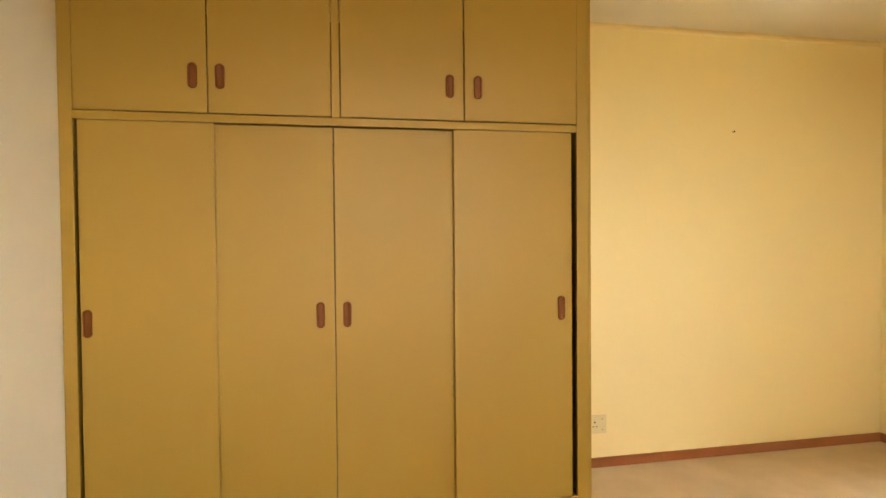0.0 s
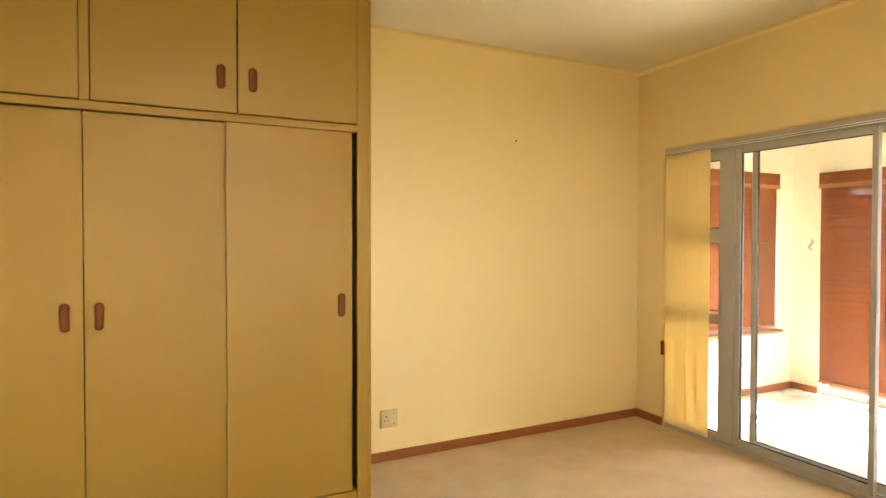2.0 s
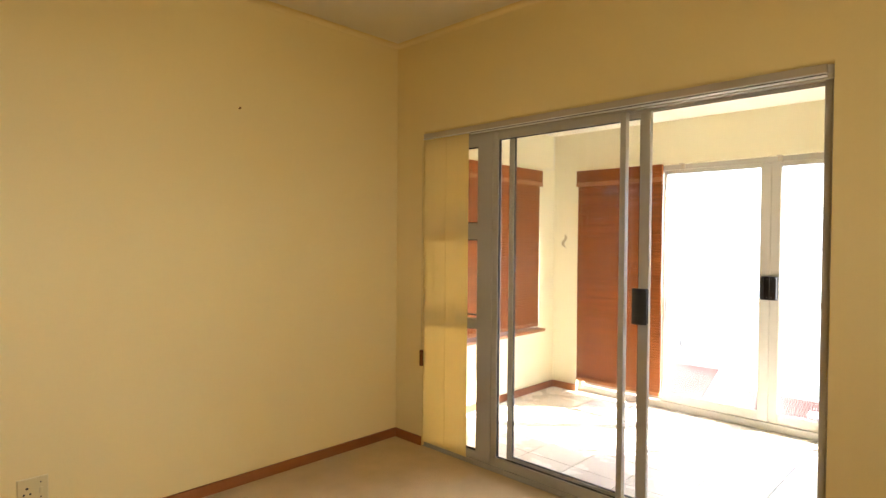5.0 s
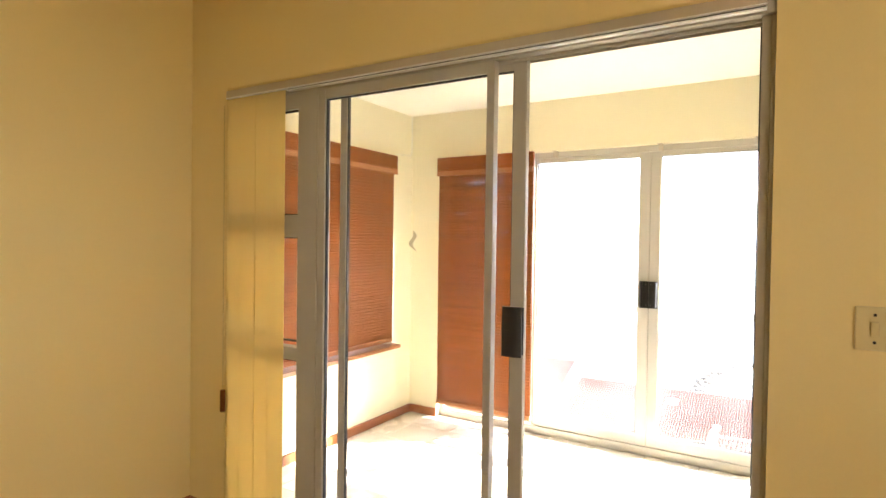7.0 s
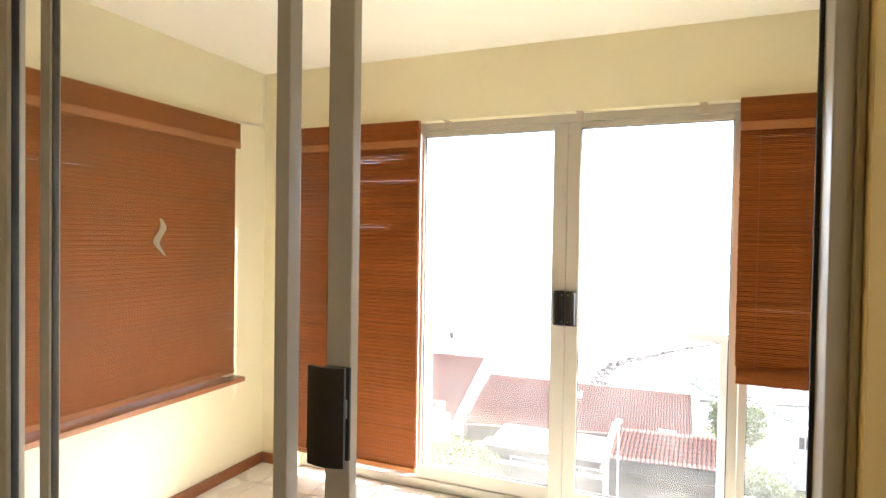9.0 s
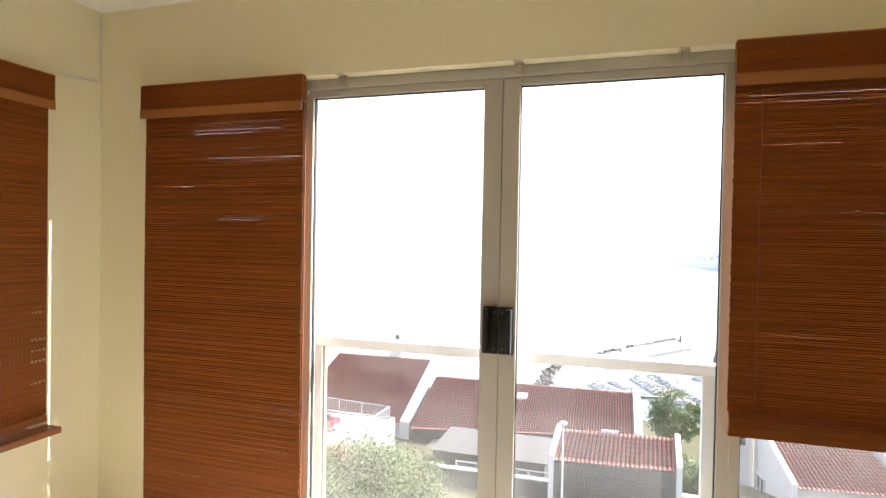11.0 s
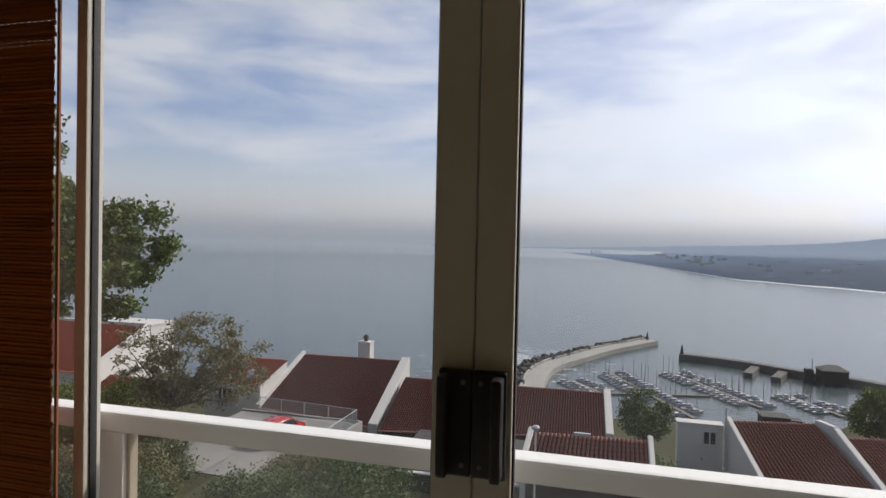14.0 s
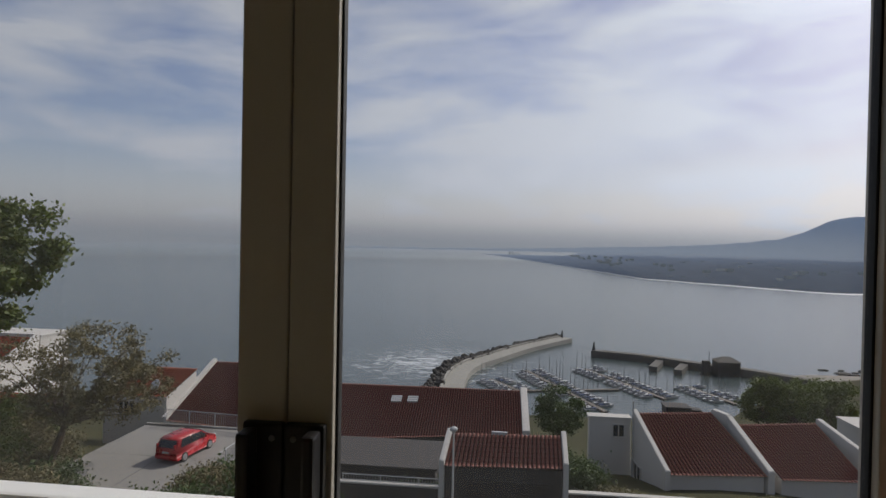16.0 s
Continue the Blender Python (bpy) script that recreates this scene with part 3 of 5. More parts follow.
for bx in (1.221, 1.934, 2.493):
    bm = bmesh.new()
    add_box(bm, (bx - 0.020, OUT_Y - 0.004, OUT_T - 0.004), (bx + 0.014, OUT_Y + 0.050, OUT_T - 0.0005), 0.0012)
    for o in (-0.012, -0.002, 0.008):
        add_box(bm, (bx + o, OUT_Y + 0.010, OUT_T - 0.046), (bx + o + 0.007, OUT_Y + 0.014, OUT_T - 0.004), 0.0012)
    add_box(bm, (bx + 0.011, OUT_Y + 0.010, OUT_T - 0.050), (bx + 0.0145, OUT_Y + 0.045, OUT_T - 0.004), 0.0012)
    tagged(finish("blind_bracket", bm, M_ALUD), "small bare metal blind bracket over the glass doors", "bracket", "brackets over the glass doors")


# ---- bamboo roller blinds ----
def add_reed(bm, a, b, y, z, h):
    """A split reed with a rounded front."""
    ends = []
    for x in (a, b):
        ends.append([bm.verts.new((x, y + dy, z - h * k)) for dy, k in ((0.0030, 0.0), (0.0012, 0.10), (0.0, 0.42), (0.0012, 0.88), (0.0030, 1.0))])
    for i in range(5):
        bm.faces.new((ends[0][i], ends[1][i], ends[1][(i + 1) % 5], ends[0][(i + 1) % 5]))
    bm.faces.new(ends[0])
    bm.faces.new(ends[1])


def bamboo_blind(name, label, width, drop, seed, loose, rolled=0.0, threads=0.0165):
    """Hangs in its own x-z plane from z = 0 down, facing -y."""
    rnd = random.Random(seed)
    e = tagged(empty(name), label, "bamboo blind", "bamboo blinds of the sun room")
    pitch, x0, x1 = 0.0075, 0.004, width - 0.010
    bm = bmesh.new()
    n = int((drop - 0.03) / pitch)
    # where the reeds have slipped apart: a stretch of the width, the drop it begins at, the rows it takes
    gaps = {}
    for a, b, top, rows in loose:
        for r in range(rows):
            short = (b - a) * 0.5 * (r / rows) * rnd.random()
            gaps[int((top - 0.02) / pitch) + r] = (max(x0 + 0.01, a + rnd.uniform(-0.02, 0.02)), min(x1 - 0.01, b - short))
    for k in range(n):
        z = -0.02 - k * pitch + rnd.uniform(-0.0005, 0.0005)
        # every third reed is a thin one that lies back between its neighbours
        back = k % 3 == 2
        dy = rnd.uniform(-0.0008, 0.0006) + (0.0020 if back else 0.0) + 0.003 * math.sin(k * 0.019 + seed)
        e0, e1 = x0 - rnd.uniform(0, 0.003), x1 + rnd.uniform(0, 0.003)
        h = 0.0086
        spans = [(e0, e1, h)]
        if k in gaps:
            a, b = gaps[k]
            spans = [(e0, a, h), (a, b, rnd.uniform(0.0072, 0.0076)), (b, e1, h)]
        for a, b, hh in spans:
            if b - a > 0.002:
                add_reed(bm, a, b, dy, z, hh)
    slats = finish("reeds", bm, M_BAMBOO, e)
    tagged(slats, kind="stuff")
    bm = bmesh.new()
    for k in range(int((x1 - x0) / threads) + 1):
        x = x0 + 0.008 + k * threads
        add_box(bm, (x - 0.0032, 0.0036, -drop + 0.02), (x + 0.0032, 0.0074, -0.02))
    tagged(finish("threads", bm, M_THREAD, e), kind="stuff")
    # folded valance of reeds with a plain woven hem
    bm = bmesh.new()
    for k in range(14):
        z = -k * pitch
        add_reed(bm, 0, width, -0.031 + rnd.uniform(0, 0.001), z, 0.0078)
        add_box(bm, (0.0, -0.028, z - 0.0074), (0.003, 0.004, z))
        add_box(bm, (width - 0.003, -0.028, z - 0.0074), (width, 0.004, z))
    tagged(finish("valance", bm, M_BAMBOO, e), kind="stuff")
    boxes("hem", [((0, -0.034, -0.142), (width, -0.027, -0.104)), ((0, -0.030, 0.0), (width, 0.004, 0.004))], M_BAMBOOT, e, 0.002)
    if rolled:
        bm = bmesh.new()
        for k in range(9):
            a = -1.3 + k * 0.33
            z, y = -drop + 0.012 - k * pitch * 1.2, -0.010 - 0.016 * math.cos(a)
            add_box(bm, (0.006, y, z - 0.0075), (width - 0.006, y + 0.02, z))
        tagged(finish("rolled_end", bm, M_BAMBOO, e), kind="stuff")
        for x in (width * 0.10, width * 0.9):
            bm = bmesh.new()
            add_cyl(bm, (x, -0.012, -0.02), (x, -0.012, -drop), 0.0016, n=6)
            finish("cord", bm, M_THREAD, e)
    else:
        boxes("bottom_rail", [((x0 - 0.004, -0.006, -drop - 0.012), (x1 + 0.004, 0.010, -drop + 0.016))], M_BAMBOOT, e, 0.004)
    return e


b2 = bamboo_blind("bamboo_blind", "red-brown bamboo reed blind let down over a fixed glass panel", 0.807, 1.94, 3,
                  ((0.27, 0.72, 0.165, 7), (0.35, 0.79, 0.315, 4), (0.14, 0.32, 0.42, 3), (0.38, 0.64, 0.56, 3), (0.66, 0.79, 0.65, 2), (0.05, 0.2, 0.60, 1), (0.14, 0.25, 1.05, 2)))
b2.matrix_world = pose(0.264, OUT_Y - 0.006, 2.058)
b3 = bamboo_blind("bamboo_blind", "red-brown bamboo reed blind half drawn up over a fixed glass panel", 0.80, 1.20, 9,
                  ((0.05, 0.55, 0.165, 2), (0.04, 0.30, 0.32, 1), (0.25, 0.50, 0.39, 1), (0.03, 0.35, 0.47, 1), (0.02, 0.62, 0.53, 2), (0.40, 0.72, 0.58, 1), (0.10, 0.40, 0.62, 1), (0.50, 0.74, 0.70, 1),
                   (0.05, 0.20, 0.80, 1), (0.02, 0.30, 0.93, 1)), rolled=1.0)
b3.matrix_world = pose(2.641, OUT_Y - 0.006, 2.057)
b1 = bamboo_blind("bamboo_blind", "red-brown bamboo reed blind let down over the side window", 1.47, 1.435, 5, ((0.2, 0.6, 0.35, 1), (0.7, 1.2, 0.52, 1)))
b1.matrix_world = pose(0.006, 0.297, 2.060, 0, 0, 90)

# ---- the side window behind the blind ----
win = tagged(empty("window_1", (-0.1, WIN_A, WIN_Z0)), "white aluminium framed side window behind a blind", "window", kind="structure")


def in_win(ob):
    ob.parent = win
    ob.matrix_parent_inverse = Matrix.Translation((0.1, -WIN_A, -WIN_Z0))
    return ob


WM = (WIN_A + WIN_B) / 2
in_win(boxes("frame", [((-0.12, WIN_A, WIN_Z0), (-0.07, WIN_A + 0.04, WIN_Z1)), ((-0.12, WIN_B - 0.04, WIN_Z0), (-0.07, WIN_B, WIN_Z1)),
                       ((-0.12, WIN_A + 0.04, WIN_Z0), (-0.07, WIN_B - 0.04, WIN_Z0 + 0.04)), ((-0.12, WIN_A + 0.04, WIN_Z1 - 0.04), (-0.07, WIN_B - 0.04, WIN_Z1)),
                       ((-0.12, WM - 0.02, WIN_Z0 + 0.04), (-0.07, WM + 0.02, WIN_Z1 - 0.04))], M_ALUW, None, 0.003))
in_win(pane("pane", (-0.098, WIN_A + 0.04, WIN_Z0 + 0.04), (-0.094, WM - 0.02, WIN_Z1 - 0.04), M_GLASSOUT, None))
in_win(pane("pane", (-0.098, WM + 0.02, WIN_Z0 + 0.04), (-0.094, WIN_B - 0.04, WIN_Z1 - 0.04), M_GLASSOUT, None))
structure(boxes("window_sill", [((-0.068, WIN_A - 0.07, WIN_Z0 - 0.03), (0.085, WIN_B + 0.07, WIN_Z0 - 0.002))], M_SILL, None, 0.006), "varnished wooden window sill under the side window", "window sill")

# ---- added east window, out of view, that holds the fill lamp ----
win2 = tagged(empty("window_2", (EAST + 0.1, EW_A, EW_0)), "added unseen bedroom window with a white aluminium frame", "window", kind="structure")
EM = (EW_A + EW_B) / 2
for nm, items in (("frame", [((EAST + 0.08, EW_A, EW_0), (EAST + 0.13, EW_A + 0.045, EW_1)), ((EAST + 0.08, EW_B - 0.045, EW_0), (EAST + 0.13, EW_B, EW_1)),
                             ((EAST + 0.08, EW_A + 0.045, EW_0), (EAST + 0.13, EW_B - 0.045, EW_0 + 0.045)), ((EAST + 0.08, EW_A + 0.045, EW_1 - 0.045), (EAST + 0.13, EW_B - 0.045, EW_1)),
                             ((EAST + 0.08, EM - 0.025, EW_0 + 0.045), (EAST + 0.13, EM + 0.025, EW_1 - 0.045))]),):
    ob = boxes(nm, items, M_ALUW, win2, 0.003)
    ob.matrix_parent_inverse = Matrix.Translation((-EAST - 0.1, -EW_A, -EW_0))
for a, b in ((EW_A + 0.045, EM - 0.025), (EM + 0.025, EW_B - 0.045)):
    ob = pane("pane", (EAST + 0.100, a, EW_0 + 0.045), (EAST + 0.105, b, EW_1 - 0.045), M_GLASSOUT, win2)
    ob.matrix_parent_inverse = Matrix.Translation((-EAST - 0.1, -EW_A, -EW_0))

# unseen eave, added to keep direct sun off the bedroom floor
structure(boxes("eave", [((EAST + 0.205, SOUTH - 0.2, 2.80), (EAST + 2.0, 0.6, 2.92)), ((EAST + 1.98, SOUTH - 0.2, 2.70), (EAST + 2.02, 0.6, 2.798))], M_RAIL, None, 0.004), "white boarded eave added out of view to block sun", "eave")

# ---- recessed ceiling lamp of the sun room ----
lamp = tagged(empty("ceiling_lamp", (1.81, 1.02, VER_H)), "round white recessed ceiling lamp, switched off", "ceiling lamp")
bm = bmesh.new()
rings = []
for r, z in ((0.074, 0.0), (0.074, -0.006), (0.066, -0.011), (0.056, -0.010), (0.052, -0.002)):
    rings.append([bm.verts.new((r * math.cos(a), r * math.sin(a), z)) for a in [2 * math.pi * k / 28 for k in range(28)]])
for p, q in zip(rings, rings[1:]):
    for k in range(28):
        bm.faces.new((p[k], p[(k + 1) % 28], q[(k + 1) % 28], q[k]))
finish("ring", bm, M_LAMPW, lamp, smooth=True)
bm = bmesh.new()
bmesh.ops.create_circle(bm, cap_ends=True, segments=28, radius=0.053, matrix=Matrix.Translation((0, 0, -0.003)))
bmesh.ops.create_uvsphere(bm, u_segments=16, v_segments=8, radius=0.028, matrix=Matrix.Translation((0, 0, -0.004)) @ Matrix.Diagonal((1, 1, 0.3, 1)))
finish("reflector", bm, M_LAMPG, lamp)

# ---- thin cable in the corner of the sun room ----
bm = bmesh.new()
add_cyl(bm, (0.004, 2.005, VER_H), (0.004, 2.005, 2.098), 0.0035, n=6)
add_cyl(bm, (0.004, 2.007, 2.099), (0.004, 1.77, 2.080), 0.0035, n=6)
for cy, cz in ((2.005, 2.36), (2.005, 2.20), (1.88, 2.089)):
    add_box(bm, (0.0, cy - 0.006, cz - 0.006), (0.009, cy + 0.006, cz + 0.006), 0.002)
tagged(finish("wall_cable", bm, M_LAMPW), "thin white cable clipped to the cream wall", "cable")

# ---- outside: balustrade and ledge ----
structure(boxes("balcony_ledge", [((-0.4, 2.225, -0.22), (4.4, 2.40, -0.03))], M_RAIL, None, 0.004), "white painted concrete ledge outside the glass doors", "ledge")
RAIL_Y, RAIL_Z = 2.205, 0.980
rail = tagged(empty("balustrade", (1.0, RAIL_Y, -0.011)), "white painted metal balustrade with a flat handrail and glass infill", "balustrade")


def in_rail(ob):
    ob.parent = rail
    ob.matrix_parent_inverse = Matrix.Translation((-1.0, -RAIL_Y, 0.011))
    return ob


in_rail(boxes("handrail", [((OUT_L - 0.018, RAIL_Y - 0.026, RAIL_Z - 0.045), (OUT_R - 0.022, RAIL_Y + 0.026, RAIL_Z))], M_RAIL, None, 0.008))
for px in (0.302, 1.035, 2.625, 3.400):
    in_rail(boxes("post", [((px - 0.033, RAIL_Y - 0.022, -0.011), (px + 0.033, RAIL_Y + 0.022, RAIL_Z - 0.045)), ((px + 0.033, RAIL_Y - 0.012, -0.011), (px + 0.043, RAIL_Y + 0.012, RAIL_Z - 0.045), 1)], [M_RAIL, M_ALUD], None, 0.003))
for a, b in ((0.35, 0.99), (1.085, 2.58), (2.675, 3.36)):
    in_rail(pane("pane", (a, RAIL_Y - 0.004, 0.06), (b, RAIL_Y + 0.004, RAIL_Z - 0.045), M_GLASSOUT, None))


indoors = set(scene.objects)

# ---- outside: the slope, the bay and the far shore ----
M_GROUND = surface("dry grass and earth", (0.034, 0.032, 0.018), 0.95, vary=0.5, big=0.12, fine=2.0, bump=0.5, tint=(0.06, 0.06, 0.028), spec=0.1, depth=0.1)
M_CONC = surface("pale concrete", (0.25, 0.24, 0.225), 0.9, vary=0.15, big=0.4, fine=6, bump=0.2, spec=0.2)
M_ROAD = surface("worn asphalt", (0.045, 0.044, 0.043), 0.9, vary=0.2, big=0.5, fine=12, bump=0.3, spec=0.2)
M_WHITE = surface("white rendered masonry", (0.52, 0.50, 0.47), 0.8, vary=0.07, big=0.7, fine=10, bump=0.2, spec=0.2)
# grey render with the shade of the near-side house walls put into its colour
M_GREY_SHADED = surface("grey rendered masonry", (0.055, 0.05, 0.046), 0.85, vary=0.12, big=0.7, fine=10, bump=0.2, spec=0.2)
M_ROOF = surface("red-brown roof tile", (0.235, 0.075, 0.052), 0.6, vary=0.3, big=0.6, fine=9, bump=0.2, spec=0.3, depth=0.02)
# near-black, so that the grooves between barrel tiles look shadowed
M_GROOVE = surface("sooty channel tile", (0.05, 0.02, 0.018), 0.8, vary=0.3, big=0.6, fine=9, spec=0.1)
M_ROOFO = surface("orange-red roof tile", (0.42, 0.095, 0.042), 0.6, vary=0.3, big=0.6, fine=9, bump=0.2, spec=0.3, depth=0.02)
M_DARKGL = surface("dark window glass", (0.02, 0.025, 0.03), 0.12, vary=0.1, bump=0.0)
M_GARAGE = surface("dark brown garage door", (0.018, 0.014, 0.013), 0.6, vary=0.15)
M_BARK = surface("grey-brown bark", (0.11, 0.08, 0.055), 0.9, vary=0.3, big=3, fine=25, bump=0.6, stretch=(1, 1, 0.3), depth=0.02)
M_LEAF = surface("dark green leaves", (0.105, 0.14, 0.022), 0.55, vary=0.5, big=0.5, fine=3, bump=0, translucent=0.25)
M_LEAFG = surface("grey-green leaves", (0.17, 0.145, 0.065), 0.6, vary=0.5, big=0.5, fine=3, bump=0, translucent=0.25)
M_LEAFB = surface("olive green leaves", (0.075, 0.115, 0.03), 0.6, vary=0.5, big=0.5, fine=3, bump=0, translucent=0.25)
M_ROCK = surface("dark armour rock", (0.06, 0.055, 0.05), 0.9, vary=0.4, big=0.8, fine=5, bump=0.5, depth=0.1)
M_QUAY = surface("weathered quay concrete", (0.30, 0.29, 0.26), 0.9, vary=0.25, big=0.15, fine=1.5, bump=0.2)
M_JETTY = surface("weathered grey jetty boards", (0.16, 0.14, 0.12), 0.9, vary=0.2, big=0.6, fine=5)
M_HULL = surface("white glassfibre hull", (0.38, 0.38, 0.38), 0.3, vary=0.05, bump=0)
M_HULLB = surface("blue canvas", (0.05, 0.08, 0.16), 0.6, vary=0.1, bump=0)
M_MAST = surface("grey alloy mast", (0.16, 0.16, 0.16), 0.4, metal=0.5, bump=0)
M_RED = surface("red car paint", (0.33, 0.014, 0.018), 0.28, vary=0.05, bump=0)
M_TYRE = surface("black tyre rubber", (0.02, 0.02, 0.02), 0.8, bump=0)
M_RIM = surface("silver wheel rim", (0.55, 0.55, 0.56), 0.3, metal=0.8, bump=0)
M_LIGHTC = surface("clear lamp glass", (0.6, 0.6, 0.58), 0.2, bump=0)
M_FENCE = surface("galvanised fence", (0.42, 0.43, 0.43), 0.5, metal=0.3, bump=0)
M_SHED = surface("dark timber shed", (0.045, 0.04, 0.038), 0.8, vary=0.2)
SEA = -44.0


def sea_material():
    m = bpy.data.materials.new("grey-blue sea water")
    m.use_nodes = True
    t = m.node_tree
    b = t.nodes["Principled BSDF"]
    tc = node(t, "ShaderNodeTexCoord")
    mp = node(t, "ShaderNodeMapping", Scale=(1, 1.6, 1))
    big = node(t, "ShaderNodeTexNoise", Scale=0.006, Detail=5.0, Distortion=1.0)
    fine = node(t, "ShaderNodeTexNoise", Scale=0.35, Detail=6.0)
    t.links.new(tc.outputs["Object"], mp.inputs["Vector"])
    t.links.new(mp.outputs[0], big.inputs["Vector"])
    t.links.new(mp.outputs[0], fine.inputs["Vector"])
    mx = node(t, "ShaderNodeMix", blend="MIX")
    mx.inputs[6].default_value, mx.inputs[7].default_value = (0.040, 0.058, 0.066, 1), (0.085, 0.105, 0.100, 1)
    t.links.new(big.outputs["Fac"], mx.inputs[0])
    # broken foam where the swell meets the breakwater
    foam = node(t, "ShaderNodeTexNoise", Scale=0.16, Detail=9.0, Roughness=0.7, Distortion=1.5)
    fm = node(t, "ShaderNodeMapping", Scale=(1, 2.2, 1))
    t.links.new(tc.outputs["Object"], fm.inputs["Vector"])
    t.links.new(fm.outputs[0], foam.inputs["Vector"])
    dist = node(t, "ShaderNodeVectorMath", op="DISTANCE")
    dist.inputs[1].default_value = (-24, 214, 0)
    t.links.new(tc.outputs["Object"], dist.inputs[0])
    near = node(t, "ShaderNodeMapRange")
    near.inputs[1].default_value, near.inputs[2].default_value = 6.0, 75.0
    near.inputs[3].default_value, near.inputs[4].default_value = 0.15, -0.16
    t.links.new(dist.outputs["Value"], near.inputs[0])
    s = node(t, "ShaderNodeMath", op="ADD")
    t.links.new(foam.outputs["Fac"], s.inputs[0])
    t.links.new(near.outputs[0], s.inputs[1])
    cut = node(t, "ShaderNodeMapRange")
    cut.inputs[1].default_value, cut.inputs[2].default_value = 0.60, 0.74
    t.links.new(s.outputs[0], cut.inputs[0])
    mf = node(t, "ShaderNodeMix", blend="MIX")
    mf.inputs[7].default_value = (0.6, 0.62, 0.62, 1)
    t.links.new(cut.outputs[0], mf.inputs[0])
    t.links.new(mx.outputs[2], mf.inputs[6])
    t.links.new(mf.outputs[2], b.inputs["Base Color"])
    b.inputs["Roughness"].default_value = 0.2
    b.inputs["IOR"].default_value = 1.33
    bp = node(t, "ShaderNodeBump", Strength=0.28, Distance=0.6)
    t.links.new(fine.outputs["Fac"], bp.inputs["Height"])
    t.links.new(bp.outputs[0], b.inputs["Normal"])
    return m


def lerp_table(v, table):
    for (a, p), (b, q) in zip(table, table[1:]):
        if v <= b:
            return p + (q - p) * max(0.0, (v - a) / (b - a))
    return table[-1][1]


SLOPE = ((-60, -4.0), (2, -8.5), (10, -10.3), (28, -12.9), (36, -14.0), (46, -16.5), (60, -20.0), (110, -33.0), (150, -43.0), (172, -48.0), (400, -52.0))
SHORE = ((-230, 3100), (25, 1900), (131, 1215), (195, 808), (269, 712), (322, 629), (620, 560), (5000, 420))


def ground_height(x, y):
    yy = y - min(58.0, max(0.0, (x - 58) * 1.1)) - 4 * noise.noise(Vector((x * 0.03, y * 0.03, 0)))
    z = lerp_table(yy, SLOPE) + 0.5 * noise.noise(Vector((x * 0.08, y * 0.08, 3)))
    return z


def spread(a, b, n, p):
    return [math.copysign(abs(k) ** p, k) * (b if k > 0 else -a) for k in [i / n * 2 - 1 for i in range(n + 1)]]


bm = bmesh.new()
gx, gy = spread(-4850, 4850, 190, 3.2), [-60 + 4900 * (j / 190) ** 3.0 for j in range(191)]
grid = [[bm.verts.new((x, y, ground_height(x, y))) for x in gx] for y in gy]
for r0, r1 in zip(grid, grid[1:]):
    for i in range(len(gx) - 1):
        f = bm.faces.new((r0[i], r0[i + 1], r1[i + 1], r1[i]))
        f.smooth = True
structure(finish("ground", bm, M_GROUND), "grassy slope running down to the bay and the far shore", "ground")
bm = bmesh.new()
bmesh.ops.create_circle(bm, cap_ends=True, segments=96, radius=4900)
sea = structure(finish("water", bm, sea_material()), "calm grey-blue sea of a wide bay", "water")
sea.location = (0, 0, SEA)


# distant hills behind the far shore, their air haze painted in as glow
def painted_haze(name, colour, glow, far=None):
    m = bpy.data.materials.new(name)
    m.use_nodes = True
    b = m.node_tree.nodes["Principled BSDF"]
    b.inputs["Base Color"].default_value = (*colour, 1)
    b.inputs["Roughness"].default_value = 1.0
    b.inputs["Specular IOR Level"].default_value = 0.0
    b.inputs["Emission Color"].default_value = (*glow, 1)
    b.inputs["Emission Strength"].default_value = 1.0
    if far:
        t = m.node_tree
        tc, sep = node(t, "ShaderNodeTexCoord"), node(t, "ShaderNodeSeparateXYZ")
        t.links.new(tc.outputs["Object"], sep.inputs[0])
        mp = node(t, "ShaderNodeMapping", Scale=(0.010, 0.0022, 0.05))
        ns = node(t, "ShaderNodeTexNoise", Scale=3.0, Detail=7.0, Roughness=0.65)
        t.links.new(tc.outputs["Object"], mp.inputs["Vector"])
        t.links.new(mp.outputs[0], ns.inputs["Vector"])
        # glow turns paler and bluer with distance, painting the haze
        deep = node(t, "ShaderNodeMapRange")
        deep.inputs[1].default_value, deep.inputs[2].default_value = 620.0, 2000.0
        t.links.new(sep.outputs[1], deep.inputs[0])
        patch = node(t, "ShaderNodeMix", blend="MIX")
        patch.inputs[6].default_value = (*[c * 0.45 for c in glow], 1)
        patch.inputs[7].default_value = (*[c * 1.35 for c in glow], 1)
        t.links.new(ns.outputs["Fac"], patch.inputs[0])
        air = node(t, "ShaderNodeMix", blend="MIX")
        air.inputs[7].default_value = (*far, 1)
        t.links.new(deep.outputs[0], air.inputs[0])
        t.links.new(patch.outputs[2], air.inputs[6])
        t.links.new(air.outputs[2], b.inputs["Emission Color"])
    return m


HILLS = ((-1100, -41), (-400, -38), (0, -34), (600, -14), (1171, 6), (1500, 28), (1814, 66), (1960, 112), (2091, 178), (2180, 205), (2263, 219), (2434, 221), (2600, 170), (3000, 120))


